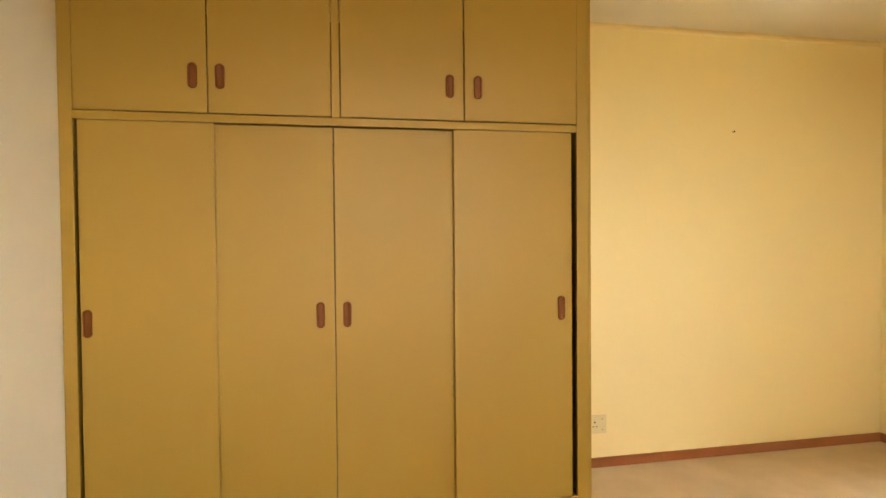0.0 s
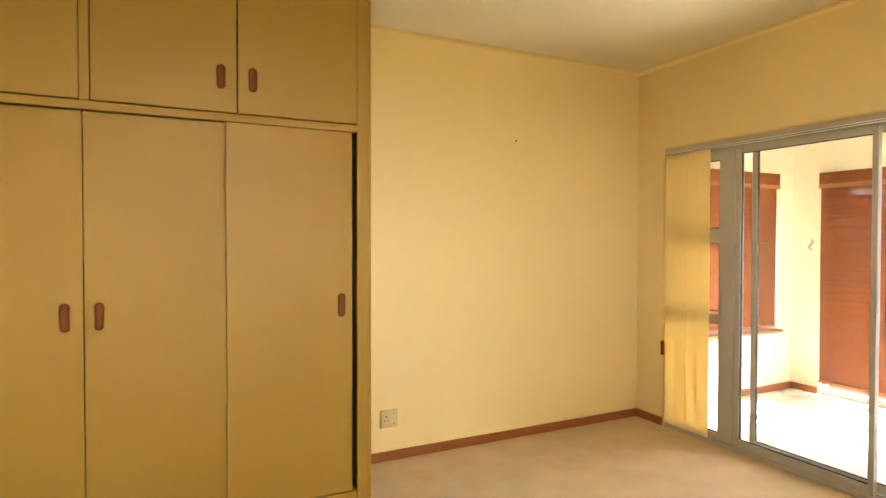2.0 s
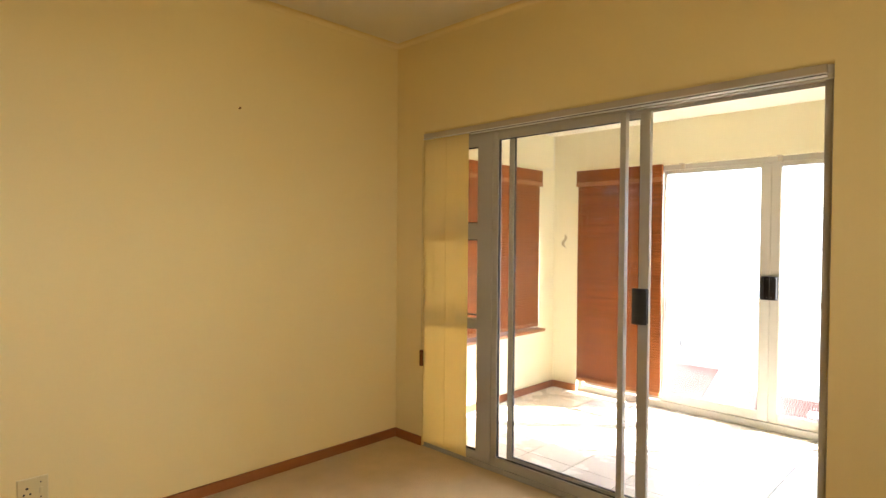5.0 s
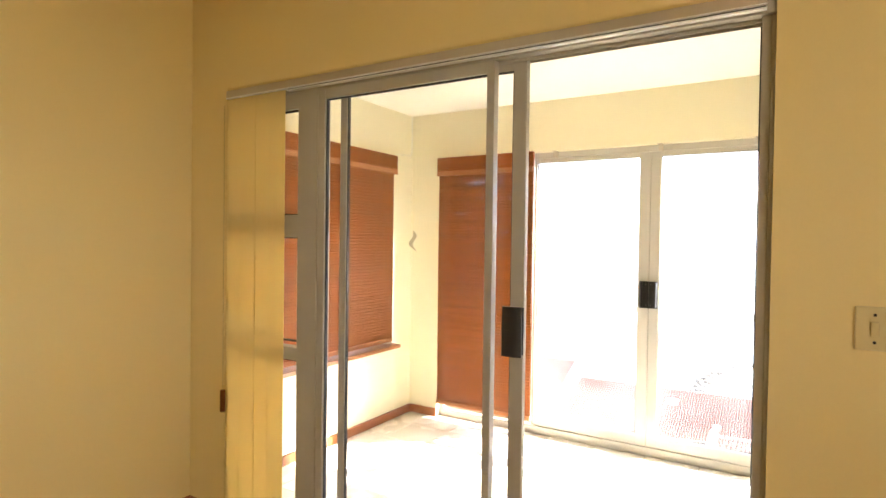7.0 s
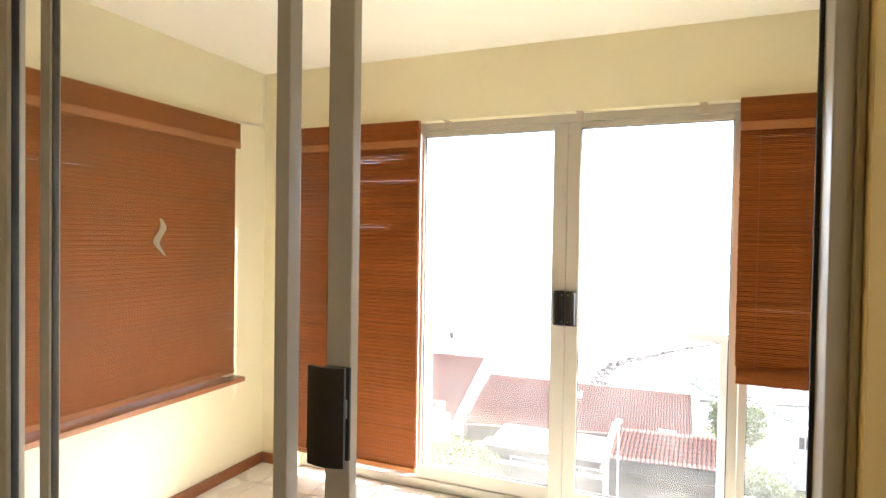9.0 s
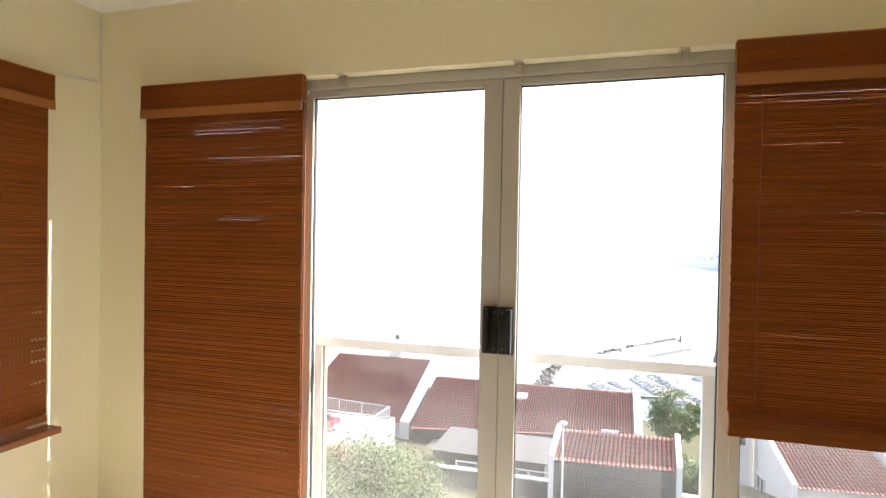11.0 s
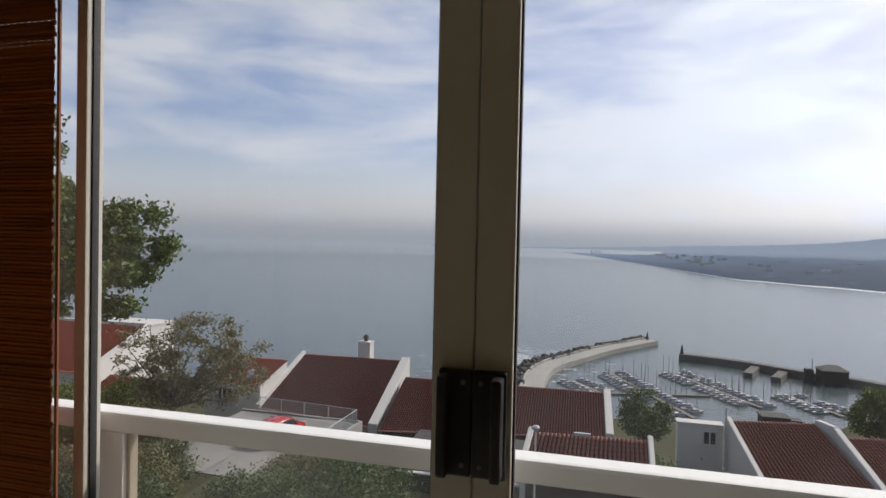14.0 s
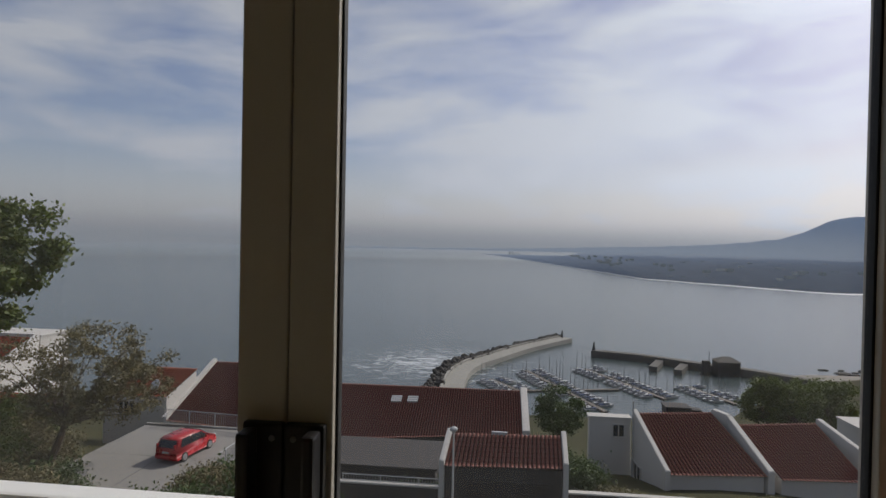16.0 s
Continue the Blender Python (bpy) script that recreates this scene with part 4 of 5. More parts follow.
def hills(name, y, table, scale, lift, mat, label):
    bm = bmesh.new()
    rows = []
    for k in range(7):
        v = k / 6
        row = []
        for i in range(171):
            x = table[0][0] + (table[-1][0] - table[0][0]) * i / 170
            top = lerp_table(x, table) * scale + lift + 6 * noise.noise(Vector((x * 0.012, 0, 5))) + 3 * noise.noise(Vector((x * 0.05, 0, 2)))
            z = SEA - 4 + (max(top, SEA + 1) - SEA + 4) * math.sin(v * math.pi / 2)
            row.append(bm.verts.new((x, y + v * 420 + 60 * noise.noise(Vector((x * 0.004, v * 2, 0))) * (v < 1), z)))
        rows.append(row)
    for a, b in zip(rows, rows[1:]):
        for i in range(170):
            f = bm.faces.new((a[i], a[i + 1], b[i + 1], b[i]))
            f.smooth = True
    return structure(finish(name, bm, mat), label, "hills")


hills("backdrop_mountain", 3560, HILLS, 1.0, 0, painted_haze("hazy blue mountain", (0.05, 0.07, 0.10), (0.12, 0.16, 0.235)), "painted-haze blue mountain range beyond the bay")
# the low far shore with its line of surf
bm = bmesh.new()
rows = []
for j, v in enumerate((0.0, 0.004, 0.02, 0.05, 0.12, 0.25, 0.5, 0.75, 1.0)):
    row = []
    for i in range(241):
        x = -95 + 2817 * (i / 240) ** 1.9
        rise = min(1.0, max(0.03, (x + 95) / 420)) ** 1.3
        y = lerp_table(x, SHORE) + 14 * noise.noise(Vector((x * 0.03, 0, 7))) + v * 1700 * rise
        z = SEA + 0.25 + min(16.0, v * 200) * rise * (1 + 0.5 * noise.noise(Vector((x * 0.02, v * 9, 1))))
        row.append(bm.verts.new((x, y, z)))
    rows.append(row)
for j, (p0, p1) in enumerate(zip(rows, rows[1:])):
    for i in range(240):
        f = bm.faces.new((p0[i], p0[i + 1], p1[i + 1], p1[i]))
        f.material_index = 1 if j == 0 and noise.noise(Vector((rows[0][i].co.x * 0.02, 4, 4))) > -0.25 else 0
structure(finish("backdrop_shore", bm, [painted_haze("hazy grey coastal plain", (0.04, 0.044, 0.048), (0.056, 0.072, 0.105), (0.135, 0.18, 0.27)), painted_haze("far surf", (0.7, 0.7, 0.7), (0.2, 0.2, 0.2))]), "grey low shore beyond the bay with a line of surf, haze painted in", "far shore")
rnd = random.Random(41)
bm = bmesh.new()
for k in range(150):
    x = 180 + rnd.random() ** 1.6 * 900
    y = lerp_table(x, SHORE) + 40 + rnd.random() ** 1.5 * 900
    z = SEA + min(16.0, (y - lerp_table(x, SHORE)) * 0.117)
    s, h = rnd.uniform(4, 11), rnd.uniform(0.5, 1.7)
    add_box(bm, (x - s / 2, y - 4, z - 3), (x + s / 2, y + 4, z + h), mat=rnd.choice((0, 1, 1, 1, 2)))
tagged(finish("far_town", bm, [painted_haze("far pale houses", (0.12, 0.12, 0.12), (0.10, 0.12, 0.145)), painted_haze("far trees", (0.03, 0.035, 0.035), (0.085, 0.105, 0.125)), painted_haze("far grey houses", (0.06, 0.06, 0.065), (0.09, 0.11, 0.13))]),
       "scattered low houses and trees along the far shore, haze painted in", "far town", kind="stuff")
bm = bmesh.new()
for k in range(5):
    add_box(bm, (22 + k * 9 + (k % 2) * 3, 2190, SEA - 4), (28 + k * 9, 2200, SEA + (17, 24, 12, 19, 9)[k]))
tagged(finish("far_tower_block", bm, painted_haze("far tower haze", (0.06, 0.07, 0.08), (0.14, 0.16, 0.18))), "far tower blocks at the end of the bay, haze painted in", "far buildings", kind="stuff")


# see-through glowing sheet that paints sea haze along the horizon
def haze_sheet(name, radius, z0, z1, z2, most, colour):
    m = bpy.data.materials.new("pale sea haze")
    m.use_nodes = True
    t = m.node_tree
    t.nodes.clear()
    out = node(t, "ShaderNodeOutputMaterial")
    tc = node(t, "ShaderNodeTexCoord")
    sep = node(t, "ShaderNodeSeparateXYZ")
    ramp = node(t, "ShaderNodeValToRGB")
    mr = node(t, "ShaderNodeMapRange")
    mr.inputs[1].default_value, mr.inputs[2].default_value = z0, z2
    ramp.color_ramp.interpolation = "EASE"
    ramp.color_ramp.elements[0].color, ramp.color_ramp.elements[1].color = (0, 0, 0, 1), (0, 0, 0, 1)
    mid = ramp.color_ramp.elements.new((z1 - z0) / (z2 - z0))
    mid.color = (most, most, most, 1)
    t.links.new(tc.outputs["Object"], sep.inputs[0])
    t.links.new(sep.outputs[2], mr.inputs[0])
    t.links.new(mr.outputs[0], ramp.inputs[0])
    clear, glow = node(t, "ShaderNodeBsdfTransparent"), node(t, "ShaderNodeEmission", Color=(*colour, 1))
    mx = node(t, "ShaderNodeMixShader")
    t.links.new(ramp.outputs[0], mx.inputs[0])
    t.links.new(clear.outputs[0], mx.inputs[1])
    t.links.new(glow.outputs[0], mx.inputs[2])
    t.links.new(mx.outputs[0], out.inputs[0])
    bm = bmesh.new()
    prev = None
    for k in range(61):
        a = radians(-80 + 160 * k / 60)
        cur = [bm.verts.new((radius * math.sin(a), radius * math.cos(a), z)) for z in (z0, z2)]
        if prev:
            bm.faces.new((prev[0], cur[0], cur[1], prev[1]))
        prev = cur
    ob = structure(finish(name, bm, m), "painted glowing sea haze along the horizon", "haze")
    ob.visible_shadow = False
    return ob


haze_sheet("backdrop_haze", 1700, SEA + 1, -13, 75, 0.48, (0.32, 0.36, 0.415))


# ---- roofs and houses ----
def quad_at(c, u, v):
    rl, rr, el, er = [Vector(p) for p in c]
    return rl.lerp(rr, u).lerp(el.lerp(er, u), v)


def tiled_roof(name, c, parent, mat, col=0.22, row=0.36):
    """Barrel-tile roof over a quad: ridge left, ridge right, eave left, eave right."""
    rl, rr, el, er = [Vector(p) for p in c]
    nrm = (rr - rl).cross(el - rl).normalized()
    nrm = -nrm if nrm.z < 0 else nrm
    nc, nr = max(4, int((rr - rl).length / col)), max(3, int((el - rl).length / row))
    per = 6
    bm = bmesh.new()
    prev = None
    for r in range(nr):
        for edge, lift in ((0.0, 0.0), (1.0, 0.03)):
            line = []
            for i in range(nc * per + 1):
                wave = 0.095 * abs(math.sin(math.pi * i / per)) ** 0.6
                line.append(bm.verts.new(quad_at(c, i / (nc * per), (r + edge) / nr) + nrm * (wave + lift)))
            if prev:
                for i in range(nc * per):
                    f = bm.faces.new((prev[i], prev[i + 1], line[i + 1], line[i]))
                    f.smooth = edge > 0.5
                    # faces in the grooves take the dark tile that paints their shadow
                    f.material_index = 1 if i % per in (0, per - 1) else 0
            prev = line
    ob = finish(name, bm, [mat, M_GROOVE], parent)
    return tagged(ob, "rows of barrel roof tiles", kind="stuff")


def prism(name, c, base, inset, parent, mat, drop=0.12):
    """Masonry under a roof quad, down to the base height."""
    bm = bmesh.new()
    top = [quad_at(c, u, v) - Vector((0, 0, drop)) for u, v in ((inset, 0.02), (1 - inset, 0.02), (1 - inset, 0.95), (inset, 0.95))]
    t = [bm.verts.new(p) for p in top]
    b = [bm.verts.new((p.x, p.y, base)) for p in top]
    bm.faces.new(t)
    for i in range(4):
        bm.faces.new((t[i], t[(i + 1) % 4], b[(i + 1) % 4], b[i]))
    return finish(name, bm, mat, parent)


def parapet(name, a, b, width, up, down, parent, mat, side):
    """A sloping gable wall from a to b, standing proud of the roof."""
    a, b = Vector(a), Vector(b)
    d = (b - a)
    s = Vector((d.y, -d.x, 0)).normalized() * width * side
    bm = bmesh.new()
    pts = []
    for p in (a, b):
        for o in (Vector(), s):
            pts.append((bm.verts.new(p + o + Vector((0, 0, up))), bm.verts.new(Vector((p.x + o.x, p.y + o.y, down)))))
    (a0, a1), (c0, c1), (b0, b1), (d0, d1) = pts
    for f in ((a0, b0, d0, c0), (a0, a1, b1, b0), (c0, d0, d1, c1), (a0, c0, c1, a1), (b0, b1, d1, d0)):
        bm.faces.new(f)
    edges = [e for e in bm.edges if all(v in (a0, b0, c0, d0) for v in e.verts)]
    bmesh.ops.bevel(bm, geom=edges, offset=0.04, segments=2, affect="EDGES")
    return finish(name, bm, mat, parent)


def window_set(name, a, b, up, parent, bars=2):
    """A window in a wall face from a to b along the ground, with frame, glass and bars."""
    a, b = Vector(a), Vector(b)
    d = (b - a)
    L = d.length
    m = Matrix.Translation(a) @ d.to_track_quat("X", "Z").to_matrix().to_4x4()
    bm = bmesh.new()
    add_box(bm, (0, -0.06, 0), (L, 0.04, up), 0, 1, m)
    for k in range(bars + 2):
        x = L * k / (bars + 1)
        add_box(bm, (x - 0.04, -0.10, -0.02), (x + 0.04, 0.0, up + 0.02), 0.01, 0, m)
    add_box(bm, (-0.1, -0.14, -0.10), (L + 0.1, 0.0, -0.02), 0.01, 0, m)
    add_box(bm, (-0.06, -0.10, up - 0.04), (L + 0.06, 0.0, up + 0.04), 0.01, 0, m)
    return tagged(finish(name, bm, [M_WHITE, M_DARKGL], parent), "dark window with a pale frame")


A = ((-29.35, 62, -12.05), (-16.6, 59, -11.32), (-29.1, 52, -15.65), (-16.45, 49, -15.4))
house_a = tagged(empty("house", (-22, 55, -20)), "white house with a red-brown barrel-tiled roof and a chimney", "house", "houses on the slope below")
tiled_roof("roof", A, house_a, M_ROOF)
prism("wall", A, -20, 0.01, house_a, M_WHITE)
parapet("gable_wall", A[1], A[3], 0.9, 0.42, -20, house_a, M_WHITE, -1)
parapet("gable_wall", A[0], A[2], 0.5, 0.42, -20, house_a, M_WHITE, 1)
boxes("chimney", [((-22.1, 60.2, -13), (-20.7, 61.4, -9.95)), ((-22.16, 60.14, -9.95), (-20.64, 61.46, -9.83))], M_WHITE, house_a, 0.03)
bm = bmesh.new()
add_cyl(bm, (-21.4, 60.8, -9.83), (-21.4, 60.8, -9.45), 0.22, 0.22, 12)
add_cyl(bm, (-21.4, 60.8, -9.42), (-21.4, 60.8, -9.12), 0.36, 0.2, 12)
finish("cowl", bm, M_SHED, house_a)
window_set("window", (-18.6, 48.9, -17.4), (-17.0, 48.6, -17.4), 1.2, house_a)

B = ((-15.2, 56, -12.3), (3.94, 54, -11.75), (-14.9, 47.5, -15.15), (3.98, 47.5, -13.7))
house_b = tagged(empty("house", (-5, 51, -20)), "long low house with a red-brown barrel-tiled roof and skylights", "house", "houses on the slope below")
tiled_roof("roof", B, house_b, M_ROOF)
prism("wall", B, -20, 0.01, house_b, M_GREY_SHADED)
parapet("gable_wall", B[1], B[3], 0.6, 0.40, -20, house_b, M_WHITE, -1)
for u in (0.385, 0.465):
    bm = bmesh.new()
    p, q = quad_at(B, u, 0.24), quad_at(B, u + 0.05, 0.24)
    s = (quad_at(B, u, 0.36) - p)
    n = (q - p).cross(s).normalized()
    n = -n if n.z < 0 else n
    for k in range(3):
        o = s * (k / 3)
        vs = [bm.verts.new(w + o + n * h) for h in (0.02, 0.22) for w in (p, q, q + s * 0.26, p + s * 0.26)]
        for f in ((0, 1, 2, 3), (4, 5, 6, 7), (0, 1, 5, 4), (1, 2, 6, 5), (2, 3, 7, 6), (3, 0, 4, 7)):
            bm.faces.new([vs[i] for i in f])
    finish("skylight", bm, M_HULL, house_b)
boxes("annex", [((-12.6, 44.6, -19), (-6.0, 47.6, -15.9)), ((-12.75, 44.5, -15.9), (-5.9, 47.6, -15.75))], M_GREY_SHADED, house_b, 0.03)
boxes("flat_roof", [((-9.6, 37.6, -18), (-1.9, 42.6, -13.0)), ((-9.75, 37.45, -13.0), (-1.75, 42.75, -12.85))], M_SHED, house_b, 0.03)
window_set("window", (-11.6, 44.55, -17.6), (-9.8, 44.55, -17.6), 1.1, house_b)

C = ((-0.55, 34, -9.38), (5.6, 34, -9.22), (-0.75, 31.5, -10.36), (5.5, 31.5, -10.16))
house_c = tagged(empty("garage", (2.4, 33, -14)), "small white garage with a red-brown tiled roof, numbered 22", "garage")
tiled_roof("roof", C, house_c, M_ROOF)
prism("wall", C, -14, 0.005, house_c, M_GREY_SHADED)
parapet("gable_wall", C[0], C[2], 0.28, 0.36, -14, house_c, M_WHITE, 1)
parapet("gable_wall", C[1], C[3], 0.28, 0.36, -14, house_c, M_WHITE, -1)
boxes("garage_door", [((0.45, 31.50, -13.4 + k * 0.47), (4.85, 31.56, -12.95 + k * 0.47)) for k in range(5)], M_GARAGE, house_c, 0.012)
boxes("lintel", [((0.35, 31.46, -11.02), (4.95, 31.60, -10.94))], M_GREY_SHADED, house_c, 0.01)
boxes("ridge_vent", [((1.7, 33.9, -9.30), (2.6, 34.1, -9.12))], M_HULL, house_c, 0.02)
num = bpy.data.curves.new("number", "FONT")
num.body, num.size, num.extrude, num.align_x = "22", 0.34, 0.012, "CENTER"
num.materials.append(M_SHED)
num_ob = new("house_number", num)
num_ob.parent = house_c
num_ob.matrix_basis = pose(3.05, 31.585, -10.86, 90, 0, 0)

D = ((12.5, 46, -11.03), (17.9, 46, -10.72), (13.2, 39.5, -13.2), (19.2, 39.5, -12.92))
house_d = tagged(empty("house", (15, 43, -20)), "white house with a red-brown tiled roof and stepped gable walls", "house", "houses on the slope below")
tiled_roof("roof", D, house_d, M_ROOF)
prism("wall", D, -20, 0.01, house_d, M_WHITE)
parapet("gable_wall", D[0], D[2], 0.35, 0.36, -20, house_d, M_WHITE, 1)
parapet("gable_wall", (18.6, 44.9, -10.95), D[3], 0.42, 0.40, -20, house_d, M_WHITE, -1)
parapet("gable_wall", D[1], (18.6, 44.8, -10.80), 0.42, 0.30, -20, house_d, M_WHITE, -1)
boxes("wing", [((9.0, 46.1, -20), (12.13, 46.9, -11.55)), ((8.9, 46.0, -11.55), (12.13, 47.0, -11.40))], M_WHITE, house_d, 0.03)
window_set("window", (10.75, 46.08, -12.85), (11.6, 46.08, -12.85), 0.9, house_d, 1)
window_set("window", (12.165, 45.8, -15.5), (12.38, 43.8, -15.5), 1.1, house_d, 2)
bm = bmesh.new()
add_cyl(bm, (12.05, 45.2, -19), (12.05, 45.2, -9.9), 0.06, n=8)
finish("downpipe", bm, M_FENCE, house_d)

E = ((19.6, 46, -11.55), (25.3, 46, -11.15), (20.1, 39.5, -13.1), (25.2, 39.5, -12.95))
house_e = tagged(empty("house", (22, 43, -20)), "terraced white house with a red-brown tiled roof", "house", "houses on the slope below")
tiled_roof("roof", E, house_e, M_ROOF)
prism("wall", E, -20, 0.01, house_e, M_WHITE)
parapet("gable_wall", (25.3, 46, -11.15), (26.6, 41.0, -12.6), 0.42, 0.40, -20, house_e, M_WHITE, -1)

house_f = tagged(empty("house", (36, 62, -26)), "plain white flat-roofed house among trees", "house", "houses on the slope below")
boxes("wall", [((37.2, 60, -26), (41.4, 65, -15.8)), ((37.1, 59.9, -15.8), (41.5, 65.1, -15.6))], M_WHITE, house_f, 0.04)
window_set("window", (38.4, 59.95, -18.6), (40.0, 59.95, -18.6), 1.3, house_f)

G = ((-62, 58, -9.3), (-48.1, 58, -9.4), (-62, 47, -12.4), (-45.6, 47, -12.4))
house_g = tagged(empty("house", (-54, 54, -20)), "white house with an orange-red tiled roof and a raised gable wall", "house", "houses on the slope below")
tiled_roof("roof", G, house_g, M_ROOFO)
prism("wall", G, -21, 0.01, house_g, M_WHITE)
parapet("gable_wall", G[1], G[3], 0.55, 0.35, -21, house_g, M_WHITE, -1)
boxes("rear_wing", [((-56, 58.4, -21), (-47.7, 62.4, -9.35)), ((-56.1, 58.4, -9.35), (-47.6, 62.5, -9.15))], M_WHITE, house_g, 0.04)
boxes("ridge_cap", [((-62, 57.9, -9.35), (-48.1, 58.35, -8.98))], M_WHITE, house_g, 0.04)
G2 = ((-42.3, 47, -12.2), (-35.5, 47, -12.3), (-41.6, 43.5, -13.2), (-35.0, 43.5, -13.3))
tiled_roof("porch_roof", G2, house_g, M_ROOFO)
prism("porch_wall", G2, -20, 0.01, house_g, M_GREY_SHADED)
bm = bmesh.new()
for px, py, z0, z1 in ((-33.5, 52, -16, -8.6), (-30.2, 53, -16, -12.2)):
    add_cyl(bm, (px, py, z0), (px, py, z1), 0.06, 0.03, 8)
tagged(finish("antenna_mast", bm, M_FENCE), "thin grey aerial masts behind the tree", "aerial", kind="stuff")
low = tagged(empty("house", (-31, 54, -20)), "low pale house half hidden behind the tree", "house", "houses on the slope below")
L = ((-36.0, 58, -12.0), (-29.4, 58, -12.0), (-36.0, 52.3, -13.5), (-29.4, 52.3, -13.5))
tiled_roof("roof", L, low, M_ROOFO)
prism("wall", L, -20, 0.01, low, M_WHITE)
window_set("window", (-34.2, 52.45, -15.2), (-32.6, 52.45, -15.2), 1.2, low)
bm = bmesh.new()
bmesh.ops.create_uvsphere(bm, u_segments=14, v_segments=8, radius=0.55, matrix=pose(-30.2, 51.9, -12.2, 60, 0, -20) @ Matrix.Diagonal((1, 1, 0.25, 1)))
add_cyl(bm, (-30.2, 52.1, -12.9), (-30.2, 52.1, -12.2), 0.05, n=8)
finish("dish", bm, M_FENCE, low)

# ---- parking deck, drive and street ----
deck = tagged(empty("parking_deck", (-19, 39, -14)), "pale concrete parking deck with a low kerb", "parking deck", kind="structure")
boxes("slab", [((-25.5, 31.5, -18), (-15.0, 43.4, -13.1)), ((-25.5, 43.4, -18), (-15.0, 43.6, -12.95)), ((-15.0, 35.0, -18), (-14.8, 43.6, -12.95))], M_CONC, deck, 0.02)
boxes("joint", [((-25.4, 37.4, -13.099), (-15.1, 37.43, -13.094)), ((-20.4, 31.6, -13.099), (-20.37, 43.3, -13.094))], M_ROAD, deck, 0)
structure(boxes("road", [((-12, 25.0, -14.2), (30, 31.0, -13.35))], M_ROAD, None, 0.02), "dark asphalt street in front of the garage", "road")
structure(boxes("garden_wall", [((5.9, 32.4, -14.5), (12.5, 32.7, -11.75)), ((5.85, 32.35, -11.75), (12.55, 32.75, -11.65), 1)], [M_GREY_SHADED, M_WHITE], None, 0.03), "low grey garden wall with a pale coping beside the garage", "garden wall")
structure(boxes("garden_wall", [((-8.5, 33.4, -14.5), (-1.1, 33.65, -12.35)), ((-8.55, 33.36, -12.35), (-1.1, 33.69, -12.25), 1)], [M_GREY_SHADED, M_WHITE], None, 0.03), "low dark garden wall with a white coping", "garden wall")


def settle(e):
    """Its parts are built in place: the parent's own offset is taken off again."""
    for part in e.children:
        part.matrix_parent_inverse = Matrix.Translation(-e.location)


for thing in (house_a, house_b, house_c, house_d, house_e, house_f, house_g, low, deck):
    settle(thing)


def bar_fence(name, label, a, b, h, parent=None):
    a, b = Vector(a), Vector(b)
    L = (b - a).length
    e = tagged(empty(name, a), label, "fence", "fences of the parking deck")
    bm = bmesh.new()
    for k in range(int(L / 0.16) + 1):
        p = (b - a) * (k * 0.16 / L)
        add_cyl(bm, p + Vector((0, 0, 0.08)), p + Vector((0, 0, h - 0.04)), 0.014, n=5)
    tagged(finish("bars", bm, M_FENCE, e), kind="stuff")
    bm = bmesh.new()
    d = b - a
    for z in (0.08, h):
        add_cyl(bm, Vector((0, 0, z)), d + Vector((0, 0, z)), 0.032, n=8)
    for k in range(int(L / 2.2) + 1):
        p = d * min(1.0, k * 2.2 / L)
        add_cyl(bm, p, p + Vector((0, 0, h + 0.03)), 0.035, n=8)
    finish("rails", bm, M_FENCE, e)
    return e


bar_fence("bar_fence", "grey galvanised bar fence along the edge of the parking deck", (-24.0, 43.5, -12.95), (-14.9, 42.6, -12.95), 1.15)
bar_fence("bar_fence", "grey galvanised bar fence down the side of the parking deck", (-14.9, 42.6, -12.95), (-15.2, 35.2, -12.95), 1.15)
bar_fence("bar_fence", "dark bar gate beside the garage drive", (-6.8, 33.5, -12.25), (-1.2, 33.5, -12.25), 0.4)


